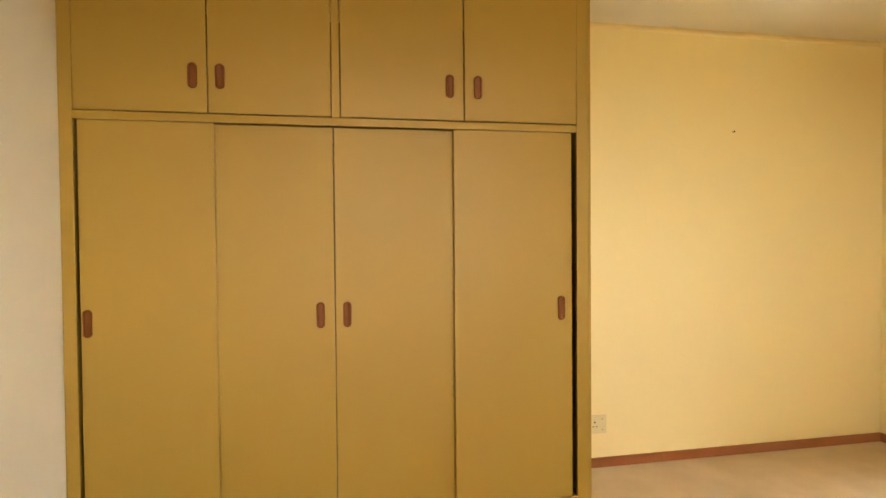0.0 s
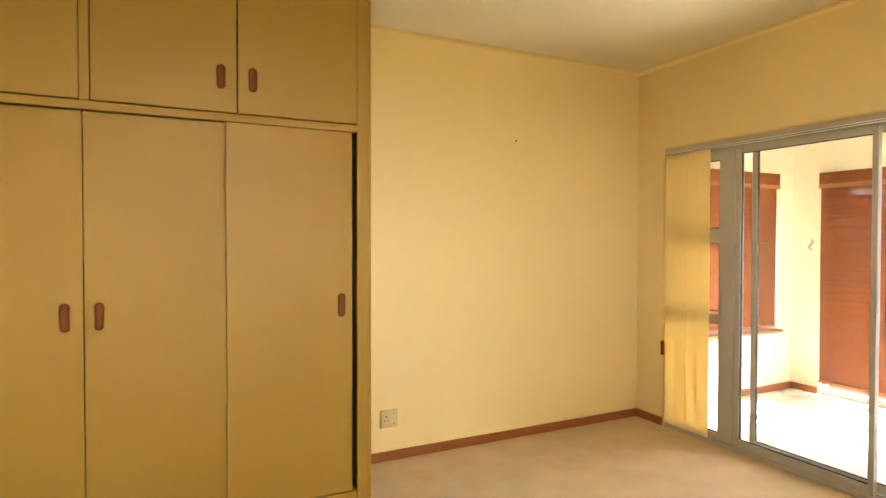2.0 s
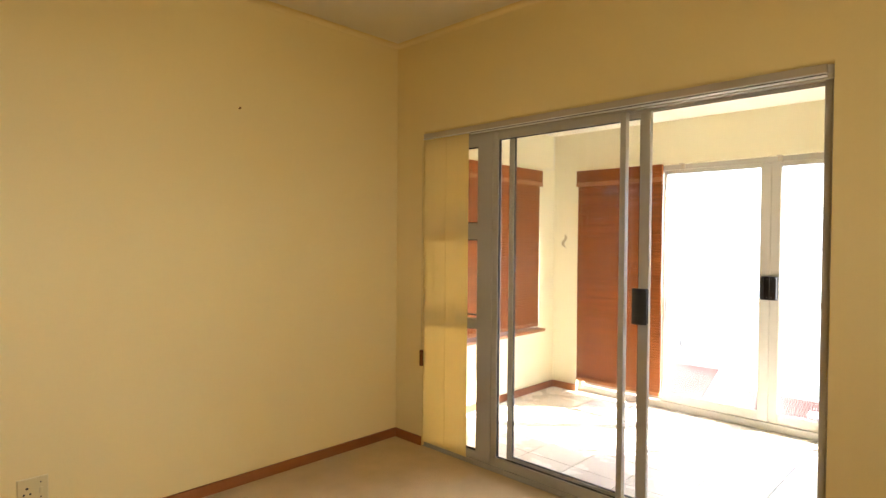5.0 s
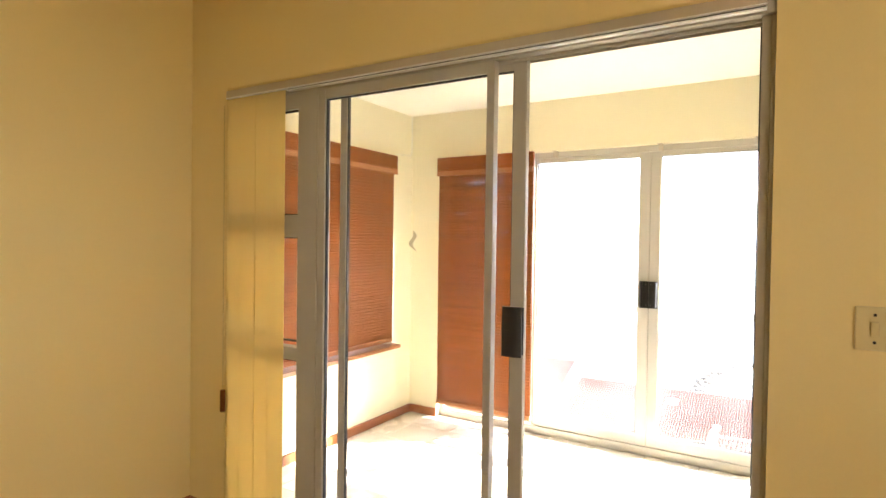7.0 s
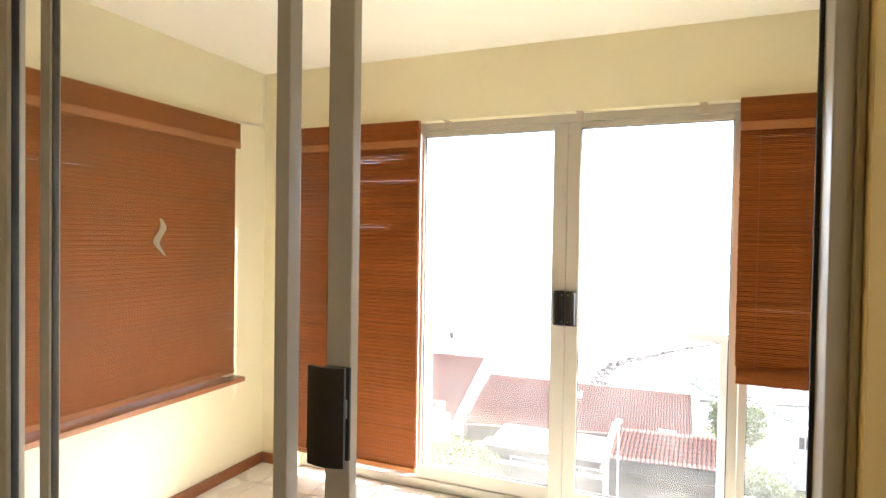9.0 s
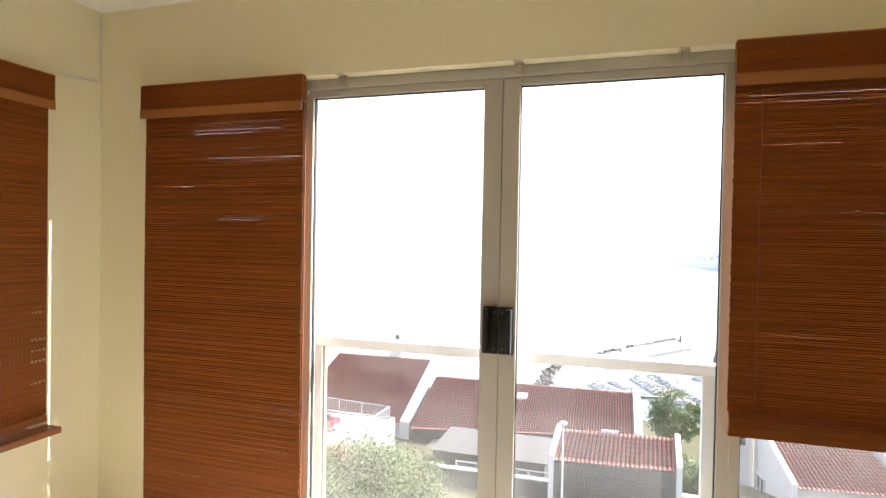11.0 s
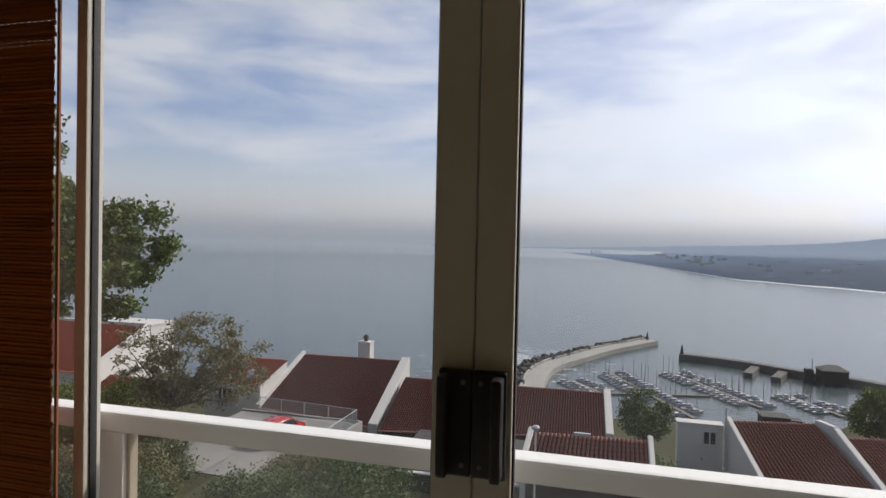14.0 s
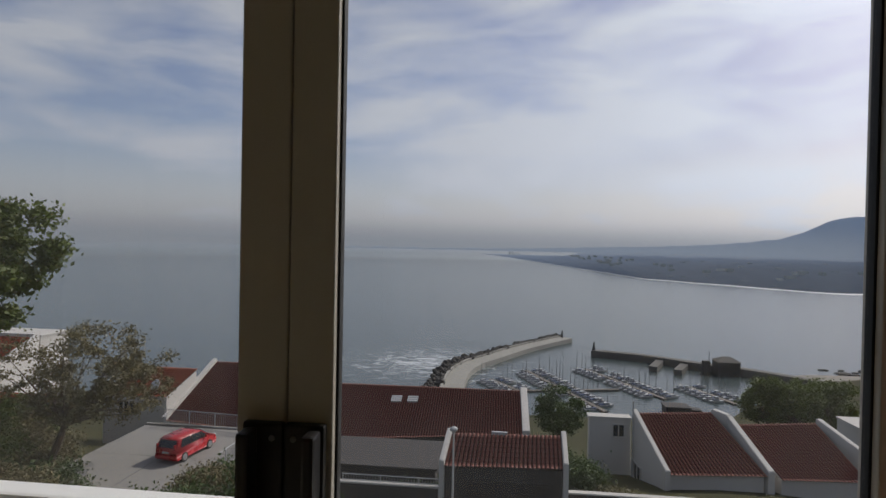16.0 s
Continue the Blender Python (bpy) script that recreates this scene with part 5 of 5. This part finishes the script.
# ---- the red car ----
def car(name, label):
    e = tagged(empty(name), label, "car")
    prof = ((-2.02, 0.42), (-2.06, 0.75), (-1.98, 1.0), (-1.72, 1.52), (-1.5, 1.60), (0.15, 1.62), (0.45, 1.54), (1.15, 1.06), (1.85, 0.86), (2.05, 0.66), (2.06, 0.40))
    bm = bmesh.new()
    left, right = [], []
    for x, z in prof:
        w = 0.86 - max(0.0, z - 0.95) * 0.24 - (0.06 if abs(x) > 1.95 else 0)
        left.append(bm.verts.new((x, w, z)))
        right.append(bm.verts.new((x, -w, z)))
    n = len(prof)
    for i in range(n - 1):
        bm.faces.new((left[i], left[i + 1], right[i + 1], right[i]))
    bl = [bm.verts.new((x, 0.84, 0.22)) for x in (-1.95, 1.98)]
    br = [bm.verts.new((x, -0.84, 0.22)) for x in (-1.95, 1.98)]
    bm.faces.new((*left, bl[1], bl[0]))
    bm.faces.new((*reversed(right), br[0], br[1]))
    bm.faces.new((left[0], bl[0], br[0], right[0]))
    bm.faces.new((left[-1], right[-1], br[1], bl[1]))
    bm.faces.new((bl[0], bl[1], br[1], br[0]))
    bmesh.ops.bevel(bm, geom=[ed for ed in bm.edges], offset=0.035, segments=2, affect="EDGES")
    finish("body", bm, M_RED, e, smooth=True)
    for s in (1, -1):
        bm = bmesh.new()
        for quad in (((-1.62, 1.04), (-0.62, 1.04), (-0.62, 1.50), (-1.42, 1.50)), ((-0.55, 1.04), (0.36, 1.04), (0.36, 1.46), (-0.55, 1.50)), ((0.42, 1.04), (0.98, 1.04), (0.5, 1.42), (0.42, 1.45))):
            vs = [bm.verts.new((x, s * (0.86 - max(0.0, z - 0.95) * 0.24 + 0.006), z)) for x, z in quad]
            ws = [bm.verts.new((x, s * (0.86 - max(0.0, z - 0.95) * 0.24 - 0.02), z)) for x, z in quad]
            bm.faces.new(vs)
            for i in range(4):
                bm.faces.new((vs[i], vs[(i + 1) % 4], ws[(i + 1) % 4], ws[i]))
        tagged(finish("side_window", bm, M_DARKGL, e), "dark tinted side glass")
        boxes("mirror", [((0.72, s * 0.87 - 0.02, 1.0), (0.86, s * 0.99 + 0.02 * s, 1.13))] if s > 0 else [((0.72, -1.0, 1.0), (0.86, -0.85, 1.13))], M_RED, e, 0.02)
    for name_, pts in (("rear_window", ((-1.985, 1.04), (-1.765, 1.48))), ("windscreen", ((1.17, 1.09), (0.50, 1.55)))):
        (x0, z0), (x1, z1) = pts
        o = -0.012 if x0 < 0 else 0.012
        bm = bmesh.new()
        q = [bm.verts.new(p) for p in ((x0 + o, 0.72, z0 + 0.012), (x0 + o, -0.72, z0 + 0.012), (x1 + o, -0.62, z1 + 0.012), (x1 + o, 0.62, z1 + 0.012))]
        r = [bm.verts.new((v.co.x - o * 3, v.co.y, v.co.z - 0.03)) for v in q]
        bm.faces.new(q)
        for i in range(4):
            bm.faces.new((q[i], q[(i + 1) % 4], r[(i + 1) % 4], r[i]))
        tagged(finish(name_, bm, M_DARKGL, e), "dark tinted glass")
    for sx, sy in ((-1.28, 1), (-1.28, -1), (1.28, 1), (1.28, -1)):
        wheel = empty("wheel", (sx, sy * 0.76, 0.31))
        wheel.parent = e
        bm = bmesh.new()
        add_cyl(bm, (0, -0.11, 0), (0, 0.11, 0), 0.31, n=20)
        bmesh.ops.bevel(bm, geom=list(bm.edges), offset=0.02, segments=1, affect="EDGES")
        finish("tyre", bm, M_TYRE, wheel)
        bm = bmesh.new()
        add_cyl(bm, (0, sy * 0.105, 0), (0, sy * 0.125, 0), 0.21, 0.19, n=16)
        for k in range(5):
            a = 2 * math.pi * k / 5
            add_cyl(bm, (0, sy * 0.122, 0), (0.18 * math.cos(a), sy * 0.122, 0.18 * math.sin(a)), 0.03, 0.02, n=6)
        finish("rim", bm, M_RIM, wheel)
    for y in (0.60, -0.72):
        boxes("rear_lamp", [((-2.08, y, 0.98), (-1.96, y + 0.12, 1.3))], M_RED, e, 0.02)
    boxes("number_plate", [((-2.085, -0.26, 0.70), (-2.06, 0.26, 0.82))], M_HULL, e, 0.004)
    boxes("bumper", [((-2.10, -0.80, 0.36), (-1.98, 0.80, 0.58))], M_RED, e, 0.05)
    boxes("bumper", [((1.98, -0.80, 0.34), (2.10, 0.80, 0.56))], M_RED, e, 0.05)
    for y in (0.52, -0.80):
        boxes("headlamp", [((1.86, y, 0.70), (2.03, y + 0.28, 0.84))], M_LIGHTC, e, 0.03)
    return e


red_car = car("car", "red hatchback car parked on the concrete deck")
red_car.matrix_world = pose(-19.05, 38.2, -13.10, 0, 0, 82)

# ---- street lamp ----
lamp2 = tagged(empty("street_lamp", (0.02, 28.0, -13.4)), "white street lamp post with a small round head", "street lamp")
bm = bmesh.new()
add_cyl(bm, (0, 0, 0.0), (0, 0, 6.1), 0.06, 0.045, 10)
finish("post", bm, M_WHITE, lamp2)
bm = bmesh.new()
bmesh.ops.create_uvsphere(bm, u_segments=14, v_segments=10, radius=0.16, matrix=Matrix.Translation((0, 0, 6.22)) @ Matrix.Diagonal((1.2, 1.2, 0.8, 1)))
add_cyl(bm, (0, 0, 6.05), (0, 0, 6.15), 0.07, 0.12, 12)
finish("head", bm, M_HULL, lamp2, smooth=True)


# ---- trees and shrubs ----
def plant(name, label, base, centre, radii, clumps, leaves, size, mat, seed, category="tree", trunk=0.25, spread_r=0.75, open_=0.55, lobe=None):
    rnd = random.Random(seed)
    e = tagged(empty(name, base), label, category)
    base, centre = Vector(base), Vector(centre)
    wood = bmesh.new()
    verts, faces = [], []
    fork = base.lerp(centre, 0.45) - base
    if trunk:
        add_cyl(wood, (0, 0, -0.4), fork, trunk, trunk * 0.7, 8)
    for c in range(clumps):
        while True:
            u = Vector((rnd.uniform(-1, 1), rnd.uniform(-1, 1), rnd.uniform(-1, 1)))
            if open_ < u.length < 1.0:
                break
        if lobe and c % 3 == 0:
            here, size3 = Vector(lobe[0]), lobe[1]
        else:
            here, size3 = centre, radii
        lump = 1.0 + 0.22 * noise.noise(u * 2.3 + Vector((seed, 0, 0)))
        p = here - base + Vector((u.x * size3[0], u.y * size3[1], u.z * size3[2])) * lump * 0.92
        if trunk and c % 3 == 0:
            mid = fork.lerp(p, 0.5) + Vector((rnd.uniform(-0.3, 0.3), rnd.uniform(-0.3, 0.3), rnd.uniform(0, 0.5)))
            add_cyl(wood, fork, mid, trunk * 0.34, trunk * 0.2, 6)
            add_cyl(wood, mid, p, trunk * 0.2, trunk * 0.05, 5)
        cr = spread_r * rnd.uniform(0.6, 1.25)
        for k in range(leaves):
            d = Vector((rnd.gauss(0, 1), rnd.gauss(0, 1), rnd.gauss(0, 0.75)))
            q = p + d * cr * 0.45
            a = Vector((rnd.gauss(0, 1), rnd.gauss(0, 1), rnd.gauss(0, 1))).normalized()
            b = a.cross(Vector((rnd.gauss(0, 1), rnd.gauss(0, 1), rnd.gauss(0, 1)))).normalized()
            s = size * rnd.uniform(0.6, 1.3)
            i = len(verts)
            verts += [q - a * s * 0.5, q + b * s * 0.28, q + a * s * 0.5, q - b * s * 0.28]
            faces.append((i, i + 1, i + 2, i + 3))
    if trunk:
        finish("trunk", wood, M_BARK, e)
    else:
        wood.free()
    me = bpy.data.meshes.new("leaves")
    me.from_pydata([tuple(v) for v in verts], [], faces)
    me.materials.append(mat)
    lv = new("leaves", me)
    lv.parent = e
    tagged(lv, kind="stuff")
    return e


plant("tree", "tall dark green tree with dense lumpy foliage", (-25, 22, -12), (-21.6, 22, 0.5), (6.1, 4.2, 3.3), 190, 430, 0.24, M_LEAF, 11, trunk=0.35, spread_r=0.66, open_=0.4, lobe=((-24.4, 22, 4.4), (4.4, 3.5, 3.6)))
plant("tree", "sparse grey-green tree with bare branches showing", (-27.6, 36, -13.8), (-24.7, 36, -7.3), (6.3, 3.4, 3.7), 130, 120, 0.21, M_LEAFG, 12, trunk=0.26, spread_r=0.75, open_=0.3)
plant("tree", "round green tree beyond the tiled roofs", (8.1, 60, -20), (8.1, 60, -15.0), (2.5, 2.4, 2.6), 70, 130, 0.24, M_LEAFB, 13, trunk=0.18, spread_r=0.8)
for k, (x, y, z, rx, rz) in enumerate(((51, 112, -26.2, 4.4, 4.6), (55, 110, -26.6, 5.4, 4.8), (63, 114, -26.8, 5.6, 5.0), (71, 108, -27.0, 5.4, 4.8), (80, 113, -27.4, 5.6, 5.0), (59, 118, -28.0, 5.6, 5.0), (67, 124, -29.5, 6, 5.0))):
    plant("tree", "dark green tree near the harbour", (x, y, z - 6), (x, y, z), (rx, 4, rz), 80, 110, 0.5, M_LEAF, 20 + k, trunk=0.25, spread_r=1.3)
for k, (x, y, z, rx, ry, rz, mt) in enumerate(((-8.6, 24.5, -10.6, 4.6, 3.0, 2.7, M_LEAFB), (-14.0, 27.0, -12.6, 3.4, 2.4, 1.9, M_LEAFB), (-31.5, 33, -11.4, 5.0, 3.5, 3.0, M_LEAF),
                                                (-24, 27.5, -12.2, 5.0, 2.5, 2.3, M_LEAFG), (7.2, 40, -14.3, 2.3, 2.2, 1.9, M_LEAFB), (9.4, 37, -15.0, 2.0, 1.6, 1.5, M_LEAFG),
                                                (-14.6, 33.0, -13.2, 2.2, 2.0, 1.6, M_LEAFG), (-3.5, 38, -15.0, 2.4, 1.6, 1.3, M_LEAFB), (-34, 41, -12.5, 3.2, 2.4, 2.0, M_LEAF), (-25.0, 31.0, -13.0, 5.0, 2.2, 1.9, M_LEAFB), (-30.5, 37.5, -13.2, 4.0, 2.2, 1.8, M_LEAFG), (-22.0, 26.0, -12.4, 4.2, 2.0, 1.6, M_LEAFB))):
    plant("shrub", "leafy green shrub on the slope below the window", (x, y, z - rz - 0.8), (x, y, z), (rx, ry, rz), 120, 130, 0.19, mt, 40 + k, "shrub", trunk=0.1, spread_r=0.9, open_=0.35)


# ---- the harbour ----
def strip(name, pts, width, z0, z1, mat, n=30):
    """A wall or quay along a smooth line."""
    bm = bmesh.new()
    pts = [Vector((*p, 0)) for p in pts]
    line = []
    for k in range(n + 1):
        t = k / n * (len(pts) - 1)
        i = min(int(t), len(pts) - 2)
        p0, p1, p2, p3 = pts[max(i - 1, 0)], pts[i], pts[i + 1], pts[min(i + 2, len(pts) - 1)]
        u = t - i
        line.append(0.5 * ((2 * p1) + (p2 - p0) * u + (2 * p0 - 5 * p1 + 4 * p2 - p3) * u * u + (3 * p1 - p0 - 3 * p2 + p3) * u ** 3))
    prev = None
    for k, p in enumerate(line):
        d = (line[min(k + 1, n)] - line[max(k - 1, 0)]).normalized()
        s = Vector((d.y, -d.x, 0)) * width / 2
        cur = [bm.verts.new((p.x + q.x, p.y + q.y, z)) for q, z in ((-s * 1.15, z0), (-s, z1), (s, z1), (s * 1.05, z0))]
        if prev:
            for a in range(3):
                bm.faces.new((prev[a], prev[a + 1], cur[a + 1], cur[a]))
        else:
            bm.faces.new(cur)
        prev = cur
    bm.faces.new(prev)
    return finish(name, bm, mat), line


BREAK = ((-13, 168), (-12.6, 200), (-8.5, 218), (-0.8, 233), (13.0, 258), (33.5, 287))
ob, line = strip("breakwater", BREAK, 7.0, SEA - 3, SEA + 1.8, M_QUAY, 44)
structure(ob, "curved concrete breakwater with a rock-armoured outer side", "breakwater")
structure(strip("breakwater_kerb", [(x - 3.4, y + 1.5) for x, y in BREAK], 0.8, SEA + 1.8, SEA + 2.5, M_QUAY, 44)[0], "concrete wave wall on the breakwater", "wave wall")
bm = bmesh.new()
rnd = random.Random(8)
for k, p in enumerate(line):
    d = (line[min(k + 1, 44)] - line[max(k - 1, 0)]).normalized()
    s = Vector((-d.y, d.x, 0))
    for j in range(16):
        r = rnd.uniform(0.8, 1.7)
        q = p + s * rnd.uniform(3.9, 8.5 if k < 22 else 6.0) + d * rnd.uniform(-2.5, 2.5)
        bmesh.ops.create_icosphere(bm, subdivisions=1, radius=r, matrix=Matrix.Translation((q.x, q.y, SEA + rnd.uniform(0.0, 2.3))) @ Euler((rnd.random() * 3, rnd.random() * 3, 0)).to_matrix().to_4x4() @ Matrix.Diagonal((1, rnd.uniform(0.6, 1), rnd.uniform(0.5, 0.9), 1)))
tagged(finish("armour_rocks", bm, M_ROCK), "dark tumbled rocks along the breakwater", "rocks", kind="stuff")
PIER = ((40.6, 251), (60, 244.5), (80, 231), (95, 222), (112, 206))
M_PIER = surface("dark weathered pier concrete", (0.12, 0.112, 0.10), 0.9, vary=0.3, big=0.15, fine=1.5, bump=0.2)
structure(strip("pier", PIER, 3.6, SEA - 3, SEA + 2.6, M_PIER, 30)[0], "long straight concrete harbour pier", "pier")
for a, b in (((67, 242), (59.6, 225.5)), ((75, 236.5), (67.4, 221))):
    structure(strip("pier_arm", (a, b), 3.0, SEA - 3, SEA + 1.8, M_PIER, 4)[0], "short concrete arm of the harbour pier", "pier")


M_SAND = surface("wet grey beach sand", (0.20, 0.18, 0.15), 0.8, vary=0.2, big=0.1, fine=1.0, bump=0.1)
structure(strip("beach", ((90, 188), (104, 209), (125, 214), (165, 212)), 9.0, SEA - 1.5, SEA + 0.6, M_SAND, 20)[0], "strip of grey sand at the edge of the bay", "beach")
bm = bmesh.new()
for k in range(26):
    r = rnd.uniform(0.5, 1.4)
    bmesh.ops.create_icosphere(bm, subdivisions=1, radius=r, matrix=Matrix.Translation((rnd.uniform(122, 150), rnd.uniform(221, 232), SEA + 0.1)) @ Matrix.Diagonal((2.2, 1, 0.5, 1)))
tagged(finish("shore_rocks", bm, M_ROCK), "low dark rocks awash off the beach", "rocks", kind="stuff")


def beacon(x, y, z):
    e = tagged(empty("harbour_beacon", (x, y, z)), "small dark beacon at the end of the harbour wall", "beacon")
    bm = bmesh.new()
    add_cyl(bm, (0, 0, 0), (0, 0, 2.0), 0.7, 0.45, 10)
    add_cyl(bm, (0, 0, 2.0), (0, 0, 3.0), 0.3, 0.3, 8)
    add_cyl(bm, (0, 0, 3.0), (0, 0, 3.5), 0.4, 0.05, 8)
    finish("tower", bm, M_SHED, e)


beacon(31.6, 286.5, SEA + 1.8)
beacon(41.4, 250.6, SEA + 2.6)
shed = tagged(empty("harbour_shed", (86, 225, SEA + 2.5)), "dark timber harbour shed with a hipped roof on the pier", "shed")
boxes("wall", [((-4, -3, -6), (4, 3, 2.4))], M_SHED, shed, 0.05)
bm = bmesh.new()
r = [bm.verts.new(p) for p in ((-4.4, -3.4, 2.4), (4.4, -3.4, 2.4), (4.4, 3.4, 2.4), (-4.4, 3.4, 2.4), (-1.5, 0, 4.0), (1.5, 0, 4.0))]
for f in ((0, 1, 5, 4), (1, 2, 5), (2, 3, 4, 5), (3, 0, 4), (0, 3, 2, 1)):
    bm.faces.new([r[i] for i in f])
finish("roof", bm, M_PIER, shed)
boxes("gantry", [((-8.4, -1.2, -3), (-6.0, 1.2, 2.2)), ((-6.3, -0.1, 2.2), (-6.1, 0.1, 5.6))], M_SHED, shed, 0.03)
shed2 = tagged(empty("harbour_shed", (53, 171, SEA + 0.4)), "dark low boat shed at the water's edge", "shed")
boxes("wall", [((-4, -2.4, -4), (2.5, 2.4, 1.3)), ((-4.3, -2.7, 1.3), (2.8, 2.7, 1.7)), ((2.7, -1.6, -4), (6.0, 1.6, 0.9))], M_SHED, shed2, 0.05)


def boat(name, label, sail):
    e = tagged(empty(name), label, "boat", "boats in the harbour")
    bm = bmesh.new()
    secs = []
    for x, w, zb in ((-3.6, 1.05, -0.2), (-1.5, 1.3, -0.3), (1.2, 1.15, -0.3), (2.8, 0.62, -0.1), (4.0, 0.06, 0.35)):
        secs.append([bm.verts.new(p) for p in ((x, -w, 0.85), (x, -w * 0.8, zb), (x, w * 0.8, zb), (x, w, 0.85))])
    for p, q in zip(secs, secs[1:]):
        for i in range(4):
            bm.faces.new((p[i], p[(i + 1) % 4], q[(i + 1) % 4], q[i]))
    bm.faces.new(secs[0])
    bm.faces.new(secs[-1])
    finish("hull", bm, M_HULL, e)
    boxes("cabin", [((-1.2, -0.75, 0.85), (1.4, 0.75, 1.5)), ((-1.25, -0.78, 1.08), (1.3, 0.78, 1.28), 1), ((-1.3, -0.8, 1.5), (1.3, 0.8, 1.6))] +
          ([((-3.4, -0.8, 0.9), (-1.4, 0.8, 1.25), 1)] if sail else [((-0.9, -0.7, 1.6), (0.5, 0.7, 2.5)), ((-1.1, -0.8, 2.5), (0.8, 0.8, 2.6))]), [M_HULL, M_HULLB], e, 0.03)
    if sail:
        bm = bmesh.new()
        add_cyl(bm, (0.7, 0, 0.9), (0.7, 0, 10.5), 0.13, 0.09, 6)
        add_cyl(bm, (0.7, 0, 2.1), (-2.6, 0, 2.0), 0.10, 0.09, 6)
        add_cyl(bm, (0.7, -0.7, 6.0), (0.7, 0.7, 6.0), 0.025, n=4)
        finish("mast", bm, M_MAST, e)
    return e


BOAT = 0.66
boat_a = boat("sailing_boat", "white sailing boat moored with its sail furled", True)
boat_b = boat("motor_boat", "white motor boat moored at the jetty", False)
rnd = random.Random(77)
first = {True: True, False: True}
for (x0, y0), (x1, y1) in (((-1.5, 200), (8.5, 185)), ((11.5, 216), (32, 167)), ((34, 223), (53, 184)), ((65, 202), (73, 182))):
    d = Vector((x1 - x0, y1 - y0, 0))
    L = d.length
    d.normalize()
    s = Vector((d.y, -d.x, 0))
    jetty = structure(boxes("jetty", [((-0.7, 0, -1.0), (0.7, L, 0.45))], M_JETTY, None, 0.05), "narrow grey floating jetty", "jetty")
    jetty.matrix_world = Matrix.Translation((x0, y0, SEA)) @ Matrix.Rotation(math.atan2(d.y, d.x) - math.pi / 2, 4, "Z")
    for side in (-1, 1):
        for k in range(int(L / 2.7)):
            if rnd.random() < 0.08:
                continue
            q = Vector((x0, y0, SEA)) + d * (k * 2.7 + 1.3) + s * side * rnd.uniform(3.6, 4.2)
            sail = rnd.random() < 0.62
            src = boat_a if sail else boat_b
            turn = math.degrees(math.atan2(s.y, s.x)) + (0 if side > 0 else 180) + rnd.uniform(-4, 4)
            m = pose(q.x, q.y, q.z, 0, 0, turn)
            if first[sail]:
                src.matrix_world = m @ Matrix.Diagonal((BOAT, BOAT, BOAT, 1))
                first[sail] = False
            else:
                copy_thing(src, m)
j2 = structure(boxes("jetty", [((0, -0.7, -1.0), (33, 0.7, 0.5))], M_JETTY, None, 0.05), "narrow grey floating jetty across the basin", "jetty")
j2.matrix_world = pose(8.5, 186, SEA, 0, 0, 13)


# the coast lies a little anticlockwise of the house, and its near slope falls away a little more
lie = Matrix.Rotation(0.006, 4, "Z")
fall = Matrix.Rotation(-0.006, 4, "X")
HARBOUR = ("breakwater", "armour_rocks", "pier", "harbour", "jetty", "sailing_boat", "motor_boat")
closer = Matrix.Translation((2.1, 1.3, 0)) @ Matrix.Diagonal((0.955, 0.955, 1, 1)) @ Matrix.Translation((-2.1, -1.3, 0))
for ob in list(scene.objects):
    if ob.parent is None and ob not in indoors:
        near = ob.name not in ("ground", "water") and 5 < ob.matrix_basis.translation.y < 130
        flat = ob.matrix_basis.translation.length < 1 and ob.name.startswith(("road", "garden_wall"))
        if ob.name.startswith(HARBOUR):
            ob.matrix_basis = closer @ ob.matrix_basis
        ob.matrix_basis = lie @ (fall @ ob.matrix_basis if near or flat else ob.matrix_basis)

# ---- floor tiles of the sun room ----
TS, GAP = 0.333, 0.005
bm = bmesh.new()
add_box(bm, (GAP / 2, GAP / 2, -0.010), (TS - GAP / 2, TS - GAP / 2, 0.0), 0.0015)
tile_mesh_ob = finish("tile", bm, M_TILE, floor_v)
tile_mesh_ob.location = (1.87 - TS, 0.42 - TS, 0)
for i in range(-6, 7):
    for j in range(-2, 7):
        x, y = 1.87 + i * TS, 0.42 + j * TS
        if (i, j) == (-1, -1) or x < -TS * 0.9 or x > VER_E or y < 0.13 - TS * 0.99 or y > OUT_Y + 0.04:
            continue
        ob = new("tile", tile_mesh_ob.data)
        ob.parent = floor_v
        x0, x1 = max(x, 0.0), min(x + TS, VER_E)
        y0, y1 = max(y, 0.131), min(y + TS, 2.066)
        if x1 - x0 < 0.02 or y1 - y0 < 0.02:
            bpy.data.objects.remove(ob)
            continue
        ob.location = (x0, y0, random.uniform(-0.0006, 0.0))
        ob.scale = ((x1 - x0) / TS, (y1 - y0) / TS, 1)
